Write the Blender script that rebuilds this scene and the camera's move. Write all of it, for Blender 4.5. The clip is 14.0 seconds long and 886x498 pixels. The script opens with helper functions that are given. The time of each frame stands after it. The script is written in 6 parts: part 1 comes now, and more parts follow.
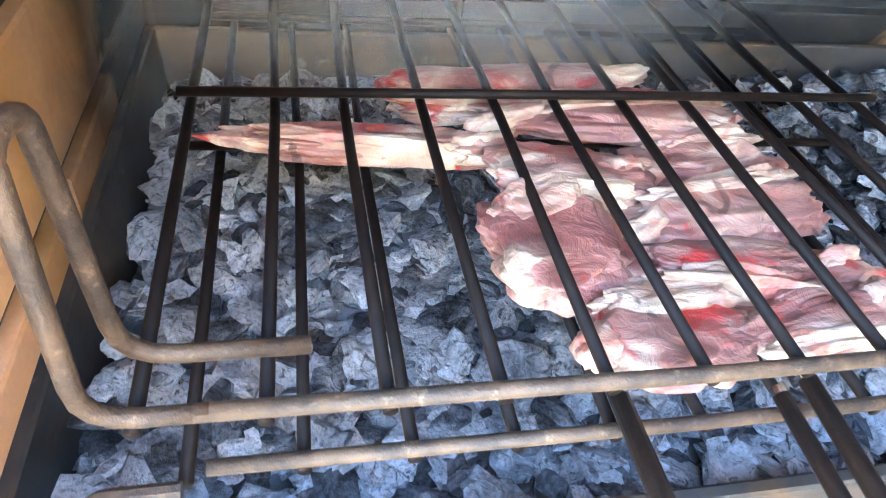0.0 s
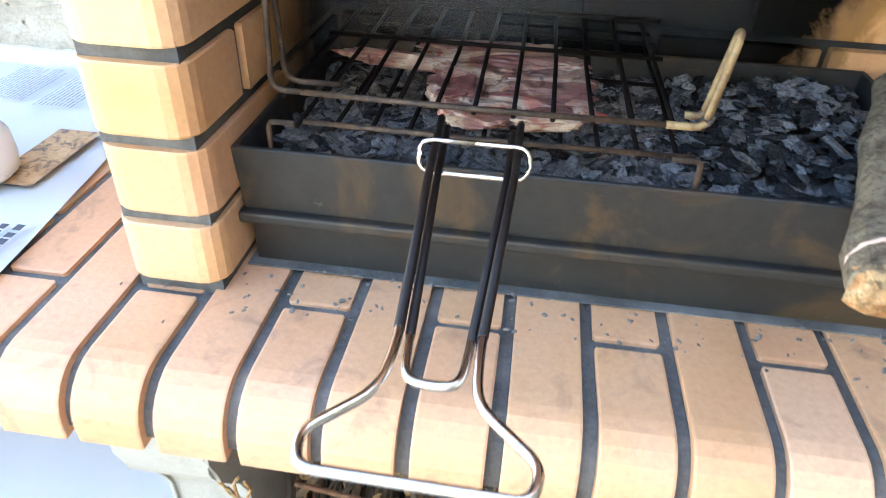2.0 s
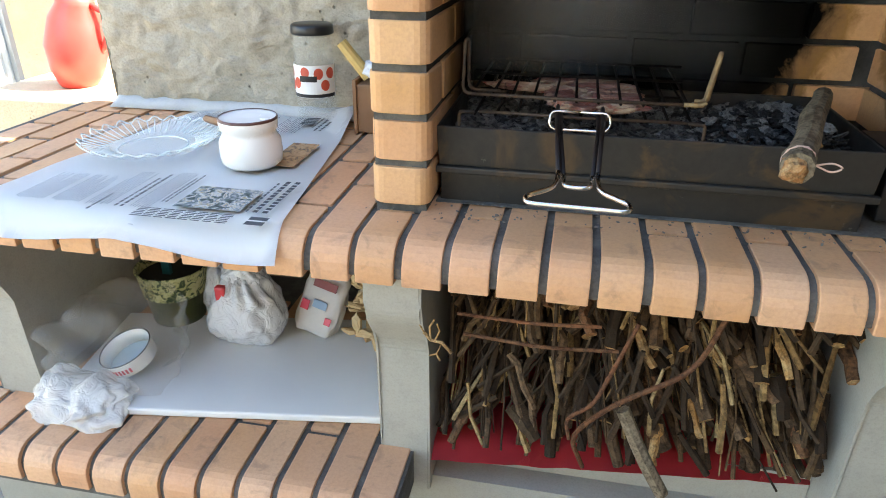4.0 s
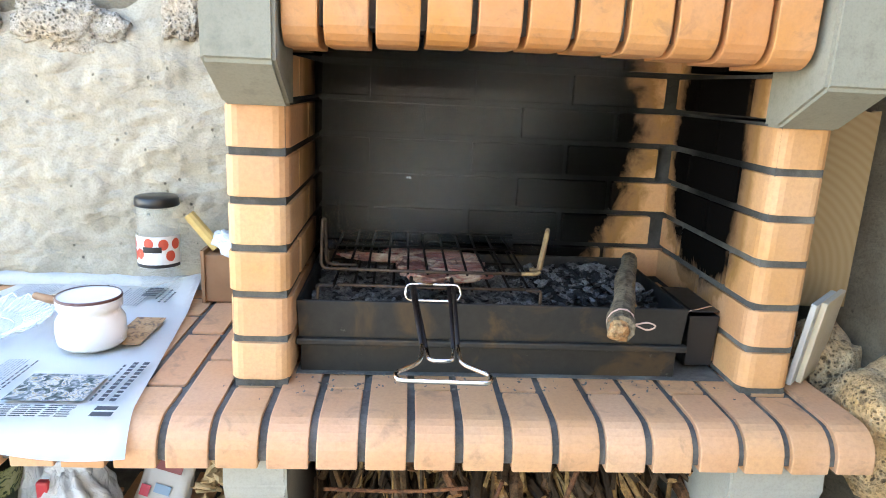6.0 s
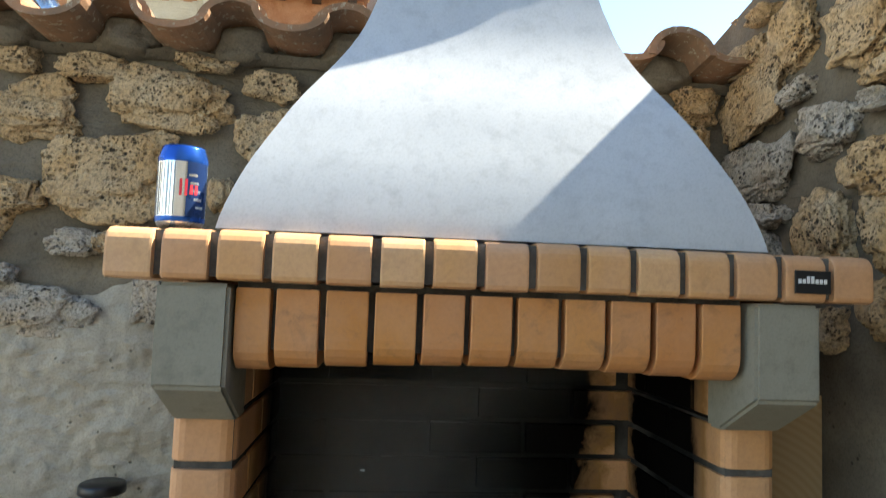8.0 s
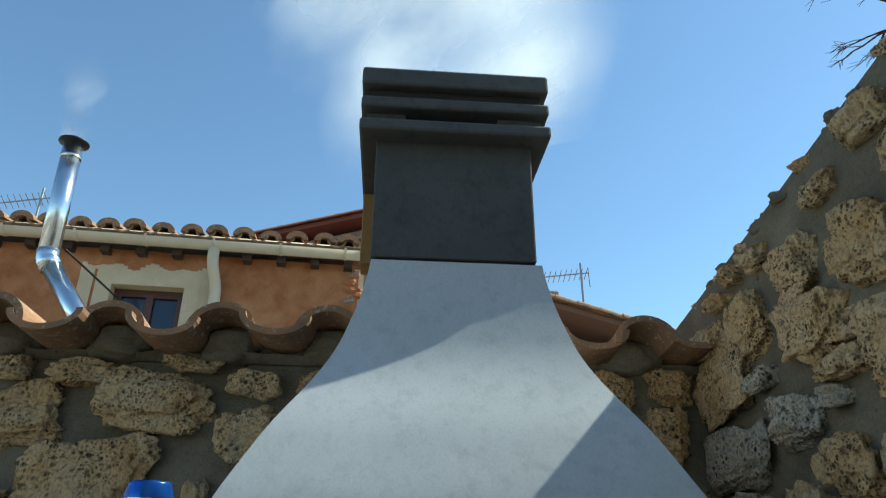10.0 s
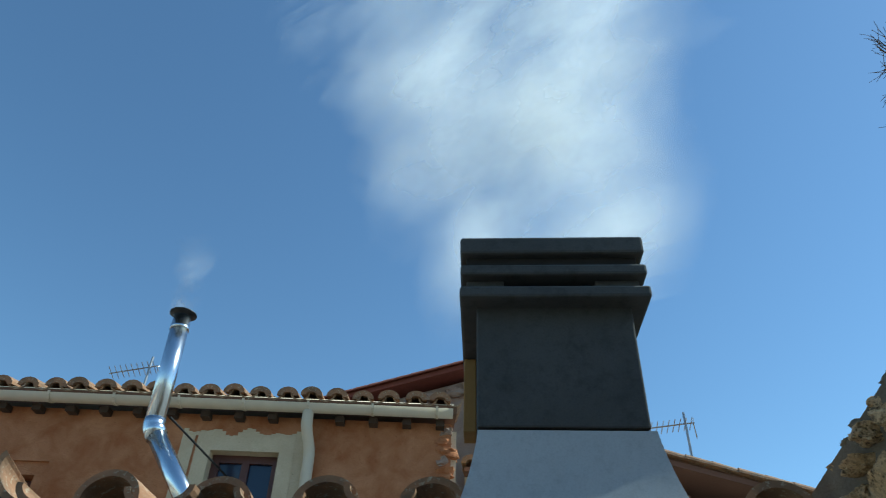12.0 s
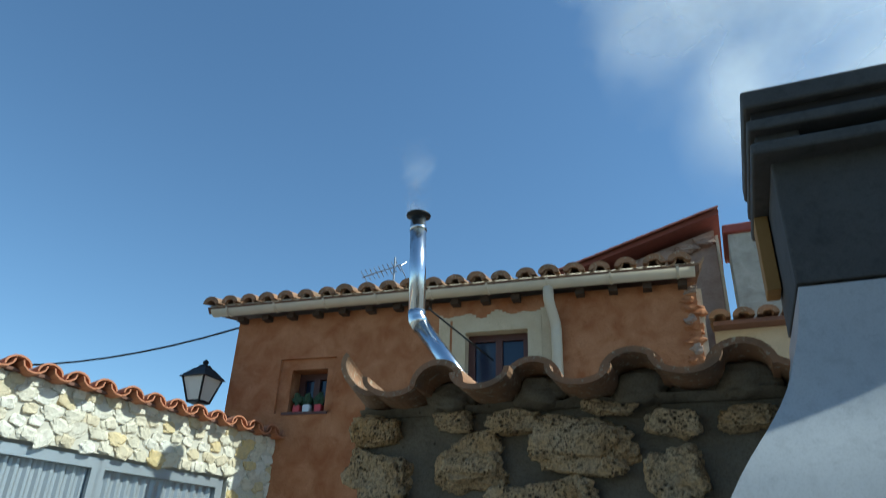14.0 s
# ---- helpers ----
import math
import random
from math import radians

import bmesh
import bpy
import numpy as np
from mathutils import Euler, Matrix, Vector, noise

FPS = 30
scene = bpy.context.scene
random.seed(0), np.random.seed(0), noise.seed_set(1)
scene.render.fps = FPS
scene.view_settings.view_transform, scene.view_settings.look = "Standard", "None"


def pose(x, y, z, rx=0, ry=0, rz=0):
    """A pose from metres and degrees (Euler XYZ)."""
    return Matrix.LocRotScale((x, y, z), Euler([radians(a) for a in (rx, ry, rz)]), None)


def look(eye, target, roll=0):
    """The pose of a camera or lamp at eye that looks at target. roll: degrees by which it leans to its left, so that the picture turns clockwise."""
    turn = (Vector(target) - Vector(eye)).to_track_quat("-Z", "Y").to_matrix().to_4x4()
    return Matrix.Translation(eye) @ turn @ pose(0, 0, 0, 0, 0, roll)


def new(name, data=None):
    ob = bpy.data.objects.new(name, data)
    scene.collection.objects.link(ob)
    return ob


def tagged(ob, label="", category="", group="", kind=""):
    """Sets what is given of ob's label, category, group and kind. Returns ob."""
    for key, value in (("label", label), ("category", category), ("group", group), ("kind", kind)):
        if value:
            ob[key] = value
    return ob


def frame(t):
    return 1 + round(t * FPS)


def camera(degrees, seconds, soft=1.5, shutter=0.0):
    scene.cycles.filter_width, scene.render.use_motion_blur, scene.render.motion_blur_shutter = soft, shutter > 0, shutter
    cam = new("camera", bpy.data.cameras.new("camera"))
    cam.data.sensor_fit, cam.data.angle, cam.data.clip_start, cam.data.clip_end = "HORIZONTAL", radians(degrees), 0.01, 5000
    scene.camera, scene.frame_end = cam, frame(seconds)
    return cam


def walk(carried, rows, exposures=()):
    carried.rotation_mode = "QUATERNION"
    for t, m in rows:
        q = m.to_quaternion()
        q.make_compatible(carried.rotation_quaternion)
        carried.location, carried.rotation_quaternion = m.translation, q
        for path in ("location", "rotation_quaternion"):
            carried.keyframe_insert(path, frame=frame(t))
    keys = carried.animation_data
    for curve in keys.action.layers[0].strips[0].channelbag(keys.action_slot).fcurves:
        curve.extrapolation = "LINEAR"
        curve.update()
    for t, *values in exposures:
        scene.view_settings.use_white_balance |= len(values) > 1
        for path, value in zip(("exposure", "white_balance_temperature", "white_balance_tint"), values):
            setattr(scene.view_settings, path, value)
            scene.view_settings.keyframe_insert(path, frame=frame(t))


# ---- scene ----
cam = camera(67.1, 14.0, soft=1.0, shutter=0.18)
PATH = [
    (0, (0.113, -0.033, 1.178), (0.52, 1.39, -0.167), 8.6),
    (0.5, (0.151, -0.082, 1.187), (0.336, 1.359, -0.188), 3.9),
    (1, (0.214, -0.178, 1.216), (0.101, 1.382, -0.03), 0.5),
    (1.5, (0.278, -0.301, 1.233), (0.05, 1.269, 0.015), 3.3),
    (2, (0.274, -0.448, 1.249), (0.076, 1.174, 0.096), 2.3),
    (2.5, (0.217, -0.674, 1.252), (0.12, 1.0, 0.162), 0.2),
    (2.7, (0.191, -0.735, 1.251), (0.033, 0.959, 0.199), 1.4),
    (4.8, (0.244, -0.983, 1.282), (-0.126, 0.804, 0.464), 0.1),
    (5, (0.218, -0.978, 1.286), (0.022, 0.842, 0.482), 1.1),
    (5.5, (0.201, -0.965, 1.309), (0.276, 0.898, 0.584), 2.5),
    (6, (0.185, -0.985, 1.325), (0.314, 0.953, 0.848), 2.7),
    (6.5, (0.178, -1.001, 1.327), (0.293, 0.941, 0.861), 2.6),
    (7, (0.177, -1.0, 1.338), (0.299, 0.968, 1.004), 3.2),
    (7.5, (0.186, -0.997, 1.379), (0.31, 0.998, 1.3), 2.4),
    (7.8, (0.201, -0.997, 1.414), (0.368, 0.995, 1.479), 2.1),
    (8, (0.222, -1.0, 1.468), (0.392, 0.987, 1.618), 2.1),
    (8.5, (0.244, -1.005, 1.536), (0.421, 0.966, 1.821), 1.1),
    (9, (0.259, -1.035, 1.57), (0.432, 0.904, 2.028), 0.8),
    (9.2, (0.261, -1.044, 1.569), (0.426, 0.878, 2.099), 0.7),
    (11.3, (0.264, -1.086, 1.596), (0.348, 0.513, 2.794), 0.9),
    (11.5, (0.259, -1.089, 1.598), (0.302, 0.498, 2.814), 0.9),
    (12, (0.229, -1.093, 1.596), (0.113, 0.494, 2.807), 2.1),
    (12.5, (0.197, -1.107, 1.597), (-0.11, 0.469, 2.79), 2.4),
    (13, (0.149, -1.126, 1.608), (-0.355, 0.412, 2.784), 3.0),
    (13.5, (0.116, -1.166, 1.606), (-0.536, 0.339, 2.751), 3.7),
    (14, (0.073, -1.173, 1.592), (-0.647, 0.475, 2.467), 2.3),
]
walk(cam, [(t, look(eye, target, roll)) for t, eye, target, roll in PATH], exposures=[
    (0.0, 6.6, 6600, 9), (0.6, 6.5, 6500, 8), (1.0, 6.15, 6500, 8), (1.5, 5.5, 6500, 8), (2.0, 4.4, 6800, 8), (2.7, 3.5, 7100, 8), (4.8, 3.2, 7500, 8), (5.5, 3.4, 7200, 8),
    (6.0, 3.84, 6900, 8), (7.0, 3.78, 6800, 8), (7.5, 3.08, 6800, 8), (8.0, 1.95, 6900, 4), (8.5, 1.0, 6900, 0), (9.0, 0.85, 6700, -4), (11.5, 0.28, 5650, -9), (13.0, 0.16, 5500, -10), (14.0, 0.2, 5600, -7)])

# ---- light ----
SUN = Vector((1.0, 0.18, 1.08)).normalized()
world = bpy.data.worlds.new("sky")
scene.world = world
world.use_nodes = True
wn, wl = world.node_tree.nodes, world.node_tree.links
sky = wn.new("ShaderNodeTexSky")
sky.sky_type = 'NISHITA'
sky.sun_disc = False
sky.sun_elevation = math.asin(SUN.z)
sky.sun_rotation = math.atan2(SUN.x, SUN.y)
sky.air_density, sky.dust_density, sky.ozone_density = 1.0, 0.1, 2.6
wl.new(sky.outputs[0], wn["Background"].inputs[0])
wn["Background"].inputs[1].default_value = 0.125
sun = new("sun", bpy.data.lights.new("sun", 'SUN'))
sun.data.energy, sun.data.angle, sun.data.color = 5.0, radians(0.5), (1.0, 0.95, 0.87)
sun.matrix_world = look(SUN * 20, (0, 0, 0))


# ---- materials ----
class Mat:
    """A small builder for procedural materials, in world-space coordinates."""

    def __init__(self, name, rough=0.7, metal=0.0, spec=0.5):
        self.m = bpy.data.materials.new(name)
        self.m.use_nodes = True
        self.n, self.l = self.m.node_tree.nodes, self.m.node_tree.links
        self.b = self.n["Principled BSDF"]
        self.b.inputs["Roughness"].default_value = rough
        self.b.inputs["Metallic"].default_value = metal
        self.b.inputs["Specular IOR Level"].default_value = spec
        self.pos = self.n.new("ShaderNodeNewGeometry").outputs["Position"]
        self.height = None

    def local(self):
        self.pos = self.n.new("ShaderNodeTexCoord").outputs["Object"]
        return self

    def link(self, a, b):
        self.l.new(a, b)

    def scaled(self, s):
        v = self.n.new("ShaderNodeMapping")
        v.inputs["Scale"].default_value = s if hasattr(s, "__len__") else (s, s, s)
        self.link(self.pos, v.inputs[0])
        return v.outputs[0]

    def noise(self, scale, detail=4, rough=0.6, distort=0.0, stretch=(1, 1, 1)):
        t = self.n.new("ShaderNodeTexNoise")
        t.inputs["Scale"].default_value = scale
        t.inputs["Detail"].default_value = detail
        t.inputs["Roughness"].default_value = rough
        t.inputs["Distortion"].default_value = distort
        self.link(self.scaled(stretch), t.inputs["Vector"])
        return t.outputs["Fac"]

    def voronoi(self, scale, feature='F1', stretch=(1, 1, 1)):
        t = self.n.new("ShaderNodeTexVoronoi")
        t.feature = feature
        t.inputs["Scale"].default_value = scale
        self.link(self.scaled(stretch), t.inputs["Vector"])
        return t.outputs["Distance"]

    def ramp(self, fac, *stops):
        r = self.n.new("ShaderNodeValToRGB")
        e = r.color_ramp.elements
        while len(e) < len(stops):
            e.new(0.5)
        for el, (p, c) in zip(e, stops):
            el.position = p
            el.color = (c, c, c, 1) if isinstance(c, (int, float)) else (*c, 1)
        self.link(fac, r.inputs[0])
        return r.outputs[0]

    def rand(self):
        return self.n.new("ShaderNodeObjectInfo").outputs["Random"]

    def island(self):
        return self.n.new("ShaderNodeNewGeometry").outputs["Random Per Island"]

    def math(self, op, a, b=0.0):
        m = self.n.new("ShaderNodeMath")
        m.operation = op
        for i, v in enumerate((a, b)):
            if isinstance(v, (int, float)):
                m.inputs[i].default_value = v
            else:
                self.link(v, m.inputs[i])
        return m.outputs[0]

    def mix(self, fac, a, b, kind='MIX'):
        m = self.n.new("ShaderNodeMix")
        m.data_type, m.blend_type = 'RGBA', kind
        for i, v in ((0, fac), (6, a), (7, b)):
            if isinstance(v, (int, float)):
                m.inputs[i].default_value = v if i == 0 else (v, v, v, 1)
            elif isinstance(v, tuple):
                m.inputs[i].default_value = (*v, 1)
            else:
                self.link(v, m.inputs[i])
        return m.outputs[2]

    def sphere(self, centre, r0, r1, squash=(1, 1, 1)):
        """1 inside r0 of a centre, falling to 0 at r1."""
        s = self.n.new("ShaderNodeVectorMath")
        s.operation = 'SUBTRACT'
        self.link(self.pos, s.inputs[0])
        s.inputs[1].default_value = centre
        q = self.n.new("ShaderNodeVectorMath")
        q.operation = 'MULTIPLY'
        self.link(s.outputs[0], q.inputs[0])
        q.inputs[1].default_value = squash
        d = self.n.new("ShaderNodeVectorMath")
        d.operation = 'LENGTH'
        self.link(q.outputs[0], d.inputs[0])
        r = self.n.new("ShaderNodeMapRange")
        self.link(d.outputs["Value"], r.inputs[0])
        for i, v in ((1, r0), (2, r1), (3, 1.0), (4, 0.0)):
            r.inputs[i].default_value = v
        return r.outputs[0]

    def colour(self, c):
        if isinstance(c, tuple):
            self.b.inputs["Base Color"].default_value = (*c, 1)
        else:
            self.link(c, self.b.inputs["Base Color"])
        return self

    def rough(self, fac, lo, hi):
        r = self.n.new("ShaderNodeMapRange")
        self.link(fac, r.inputs[0])
        r.inputs[3].default_value, r.inputs[4].default_value = lo, hi
        self.link(r.outputs[0], self.b.inputs["Roughness"])
        return self

    def bump(self, h, strength=0.4, dist=0.003):
        p = self.n.new("ShaderNodeBump")
        p.inputs["Strength"].default_value, p.inputs["Distance"].default_value = strength, dist
        self.link(h, p.inputs["Height"])
        if self.height is not None:
            self.link(self.height, p.inputs["Normal"])
        self.height = p.outputs[0]
        self.link(self.height, self.b.inputs["Normal"])
        return self


def brick_material(name, soot=False, dirt=0.25, tint=(1, 1, 1)):
    m = Mat(name, 0.55, spec=0.35)
    base = m.ramp(m.rand(), (0.0, (0.55 * tint[0], 0.28 * tint[1], 0.105 * tint[2])), (0.35, (0.63 * tint[0], 0.345 * tint[1], 0.14 * tint[2])),
                  (0.7, (0.585 * tint[0], 0.295 * tint[1], 0.13 * tint[2])), (1.0, (0.67 * tint[0], 0.40 * tint[1], 0.19 * tint[2])))
    cloud = m.noise(9, 3)
    c = m.mix(m.ramp(cloud, (0.35, 0.0), (0.75, 0.55)), base, (0.61, 0.37, 0.235))
    fine = m.noise(160, 3, 0.7)
    c = m.mix(m.ramp(fine, (0.3, 0.26), (0.6, 0.0)), c, (0.36, 0.17, 0.09))
    grime = m.math('MULTIPLY', m.ramp(m.noise(22, 5, 0.65, 0.6), (0.55, 0.0), (0.78, 1.0)), dirt)
    c = m.mix(grime, c, (0.10, 0.075, 0.055))
    if soot:
        n = m.math('MULTIPLY', m.math('SUBTRACT', m.noise(13, 5, 0.65, 0.5), 0.5), 0.75)
        a = m.math('ADD', m.sphere((0.24, 0.42, 1.26), 0.32, 0.48, (0.95, 0.8, 0.85)), n)
        b = m.math('ADD', m.sphere((0.76, 0.20, 1.24), 0.10, 0.24, (1, 1.0, 0.72)), n)
        deep = m.n.new("ShaderNodeSeparateXYZ")
        m.link(m.pos, deep.inputs[0])
        a = m.math('MULTIPLY', m.ramp(a, (0.08, 0.0), (0.50, 1.0)), m.ramp(m.math('ADD', deep.outputs[1], m.math('MULTIPLY', n, 0.12)), (0.16, 0.0), (0.30, 1.0)))
        b = m.math('MULTIPLY', m.ramp(b, (0.1, 0.0), (0.5, 1.0)), m.ramp(m.math('ADD', deep.outputs[1], m.math('MULTIPLY', n, 0.06)), (0.05, 0.0), (0.11, 1.0)))
        # left pillar's inner face: its shade is painted in here along with soot
        e = m.math('ADD', m.sphere((0.03, 0.26, 1.08), 0.14, 0.30, (1, 1, 0.7)), n)
        e = m.math('MULTIPLY', m.ramp(e, (0.2, 0.0), (0.7, 0.93)), m.ramp(m.math('ADD', deep.outputs[1], m.math('MULTIPLY', n, 0.10)), (0.13, 0.0), (0.27, 1.0)))
        s = m.math('MAXIMUM', m.math('MAXIMUM', a, b), e)
        m.link(m.math('MULTIPLY', m.math('SUBTRACT', 1.0, s), 0.35), m.b.inputs["Specular IOR Level"])
        edge = m.ramp(s, (0.0, 0.0), (0.3, 0.7), (0.6, 0.0))
        c = m.mix(edge, c, (0.34, 0.16, 0.03))
        c = m.mix(s, c, (0.0045, 0.0038, 0.0034))
    m.colour(c)
    m.bump(fine, 0.2, 0.001).bump(m.noise(40, 3), 0.2, 0.002)
    m.rough(cloud, 0.42, 0.68)
    return m.m


def mortar_material(name, soot=False):
    m = Mat(name, 0.95, spec=0.2)
    g = m.noise(180, 4, 0.7)
    c = m.mix(g, (0.05, 0.048, 0.045), (0.145, 0.138, 0.125))
    c = m.mix(m.ramp(m.noise(14, 4), (0.45, 0.0), (0.8, 0.6)), c, (0.30, 0.28, 0.25))
    if soot:
        s = m.math('MAXIMUM', m.sphere((0.30, 0.42, 1.25), 0.36, 0.58), m.sphere((0.76, 0.20, 1.20), 0.08, 0.2))
        c = m.mix(s, c, (0.0050, 0.0043, 0.0040))
    m.colour(c)
    m.bump(g, 0.7, 0.002)
    return m.m


def concrete_material(name, lo, hi, streak=0.25, pits=True):
    m = Mat(name, 0.85, spec=0.3)
    a = m.noise(7, 5, 0.6)
    c = m.mix(a, lo, hi)
    c = m.mix(m.ramp(m.noise(30, 6, 0.7), (0.5, 0.0), (0.8, streak)), c, tuple(v * 0.45 for v in lo))
    g = m.noise(260, 3, 0.7)
    c = m.mix(m.ramp(g, (0.3, 0.2), (0.55, 0.0)), c, tuple(v * 0.5 for v in lo))
    m.colour(c)
    m.bump(g, 0.25, 0.001).bump(m.noise(55, 3), 0.15, 0.002)
    if pits:
        m.bump(m.ramp(m.voronoi(45), (0.05, 0.0), (0.12, 1.0)), 0.25, 0.002)
    return m.m


def porous_stone(name, a, b, c3):
    m = Mat(name, 0.9, spec=0.25)
    big = m.noise(8, 5, 0.6)
    base = m.mix(m.rand(), a, b)
    base = m.mix(m.ramp(big, (0.4, 0.0), (0.7, 0.8)), base, c3)
    patch = m.ramp(m.noise(17, 4, 0.6), (0.40, 0.1), (0.58, 1.0))
    holes = m.math('MULTIPLY', m.ramp(m.math('ADD', m.voronoi(52), m.math('MULTIPLY', m.noise(75, 3, 0.6), 0.5)), (0.38, 1.0), (0.56, 0.0)), patch)
    small = m.math('MULTIPLY', m.ramp(m.voronoi(135), (0.18, 1.0), (0.40, 0.0)), patch)
    holes = m.math('MAXIMUM', holes, m.math('MULTIPLY', small, 0.8))
    crumbs = m.noise(120, 5, 0.75)
    base = m.mix(m.ramp(crumbs, (0.36, 0.55), (0.55, 0.0)), base, (0.10, 0.078, 0.055))
    base = m.mix(m.ramp(m.noise(34, 4, 0.7, 0.8), (0.58, 0.0), (0.70, 0.6)), base, (0.68, 0.56, 0.36))
    base = m.mix(m.math('MULTIPLY', holes, 0.9), base, (0.035, 0.025, 0.018))
    m.colour(base)
    m.bump(m.math('SUBTRACT', 1.0, holes), 1.0, 0.010).bump(crumbs, 0.9, 0.006).bump(m.noise(26, 4), 0.8, 0.012)
    return m.m


def plain(name, colour, rough=0.5, metal=0.0, vary=0.25, scale=40, bump=0.1, spec=0.5):
    m = Mat(name, rough, metal, spec)
    n = m.noise(scale, 4)
    m.colour(m.mix(m.math('MULTIPLY', n, vary), colour, tuple(v * 0.35 for v in colour)))
    m.bump(m.noise(scale * 4, 3), bump, 0.001)
    m.rough(n, max(0.02, rough - 0.12), min(1, rough + 0.12))
    return m.m


BRICK = brick_material("glazed clay brick")
BRICK_TOP = brick_material("worktop brick", dirt=0.55, tint=(1.0, 1.01, 1.22))
# grime from dirt; the warm tint paints reflected glow onto the lintel
BRICK_LINTEL = brick_material("grimy lintel brick with warm glow", dirt=0.6, tint=(0.92, 0.74, 0.50))
BRICK_FIRE = brick_material("sooty firebox brick", soot=True)
MORTAR = mortar_material("grey mortar")
MORTAR_FIRE = mortar_material("sooty mortar", soot=True)
CONCRETE = concrete_material("cast concrete", (0.30, 0.29, 0.25), (0.42, 0.40, 0.35))
# darker copy of CONCRETE: shade under the mantel is put into its colour
BRACKET = concrete_material("stained concrete darkened for shade", (0.22, 0.205, 0.162), (0.33, 0.31, 0.245), 0.5)
HOOD = concrete_material("grey painted hood", (0.45, 0.465, 0.48), (0.60, 0.61, 0.62), 0.38, pits=False)
FLUE = concrete_material("dark cast flue", (0.062, 0.062, 0.062), (0.125, 0.122, 0.118), 0.6)
for n in HOOD.node_tree.nodes:
    if n.type == 'BSDF_PRINCIPLED':
        n.inputs["Roughness"].default_value = 0.31
    elif n.type == 'BUMP':
        n.inputs["Strength"].default_value = 0.035
GROUND = concrete_material("pale courtyard concrete", (0.17, 0.16, 0.14), (0.25, 0.23, 0.20), 0.2)
STONE_A = porous_stone("porous tufa stone", (0.60, 0.41, 0.22), (0.66, 0.50, 0.31), (0.57, 0.32, 0.11))
STONE_B = porous_stone("pale limestone", (0.52, 0.47, 0.39), (0.44, 0.40, 0.34), (0.55, 0.42, 0.29))


def render_coat(name, lo, hi, strength=0.7):
    m = Mat(name, 0.95, spec=0.15)
    a, s = m.noise(5, 5, 0.6, 0.4), m.noise(190, 4, 0.75)
    trowel = m.noise(11, 4, 0.55, 1.2, (1.0, 1.0, 2.2))
    c = m.mix(m.ramp(a, (0.33, 0.0), (0.67, 1.0)), lo, hi)
    c = m.mix(m.ramp(s, (0.32, 0.45), (0.55, 0.0)), c, tuple(v * 0.5 for v in lo))
    pits = m.ramp(m.voronoi(36), (0.06, 1.0), (0.16, 0.0))
    pits = m.math('MULTIPLY', pits, m.ramp(m.noise(16, 2), (0.5, 0.0), (0.6, 1.0)))
    c = m.mix(pits, c, tuple(v * 0.45 for v in lo))
    m.colour(c)
    m.bump(trowel, strength, 0.02).bump(s, 0.5, 0.003).bump(m.math('SUBTRACT', 1.0, pits), 0.6, 0.006)
    return m.m


RENDER = render_coat("rough cement render", (0.34, 0.295, 0.225), (0.47, 0.415, 0.325), 0.5)
JOINTING = render_coat("cement jointing", (0.135, 0.110, 0.078), (0.225, 0.190, 0.140), 0.5)


# ---- building helpers ----
WORLD = {}


def place(ob, parent, m=None):
    """Puts ob under parent at the world pose m."""
    m = m or Matrix.Identity(4)
    WORLD[ob] = m
    if parent is None:
        ob.matrix_basis = m
    else:
        ob.parent = parent
        ob.matrix_parent_inverse = WORLD[parent].inverted()
        ob.matrix_basis = m
    return ob


def thing(name, at, label, category, group="", kind=""):
    ob = new(name)
    ob.empty_display_size = 0.02
    place(ob, None, Matrix.Translation(at))
    return tagged(ob, label, category, group, kind)


def to_mesh(bm, name, material, smooth=False):
    me = bpy.data.meshes.new(name)
    bmesh.ops.recalc_face_normals(bm, faces=bm.faces)
    bm.to_mesh(me)
    bm.free()
    for one in (material if isinstance(material, (list, tuple)) else [material]):
        me.materials.append(one)
    if smooth:
        me.polygons.foreach_set("use_smooth", [True] * len(me.polygons))
    return me


def part(name, bm, material, parent, label="", smooth=False, m=None):
    ob = place(new(name, to_mesh(bm, name, material, smooth)), parent, m)
    return tagged(ob, label)


def solid(name, bm, material, label, category, group="", kind="", smooth=False, m=None):
    ob = place(new(name, to_mesh(bm, name, material, smooth)), None, m)
    return tagged(ob, label, category, group, kind)


def piece(name, me, parent, m):
    return place(new(name, me), parent, m)


def add_box(bm, x0, x1, y0, y1, z0, z1, bevel=0.0):
    r = bmesh.ops.create_cube(bm, size=1, matrix=Matrix.LocRotScale(((x0 + x1) / 2, (y0 + y1) / 2, (z0 + z1) / 2), None, (x1 - x0, y1 - y0, z1 - z0)))
    if bevel:
        edges = list({e for v in r["verts"] for e in v.link_edges})
        bmesh.ops.bevel(bm, geom=edges, offset=bevel, segments=2, affect='EDGES', profile=0.5)
    return bm


def box(x0, x1, y0, y1, z0, z1, bevel=0.0):
    return add_box(bmesh.new(), x0, x1, y0, y1, z0, z1, bevel)


def add_loft(bm, rings, caps=True, closed=True):
    vs = [[bm.verts.new(p) for p in ring] for ring in rings]
    n = len(rings[0])
    for a, b in zip(vs, vs[1:]):
        for i in range(n if closed else n - 1):
            j = (i + 1) % n
            bm.faces.new((a[i], a[j], b[j], b[i]))
    if caps and closed:
        bm.faces.new(vs[0][::-1])
        bm.faces.new(vs[-1])
    return bm


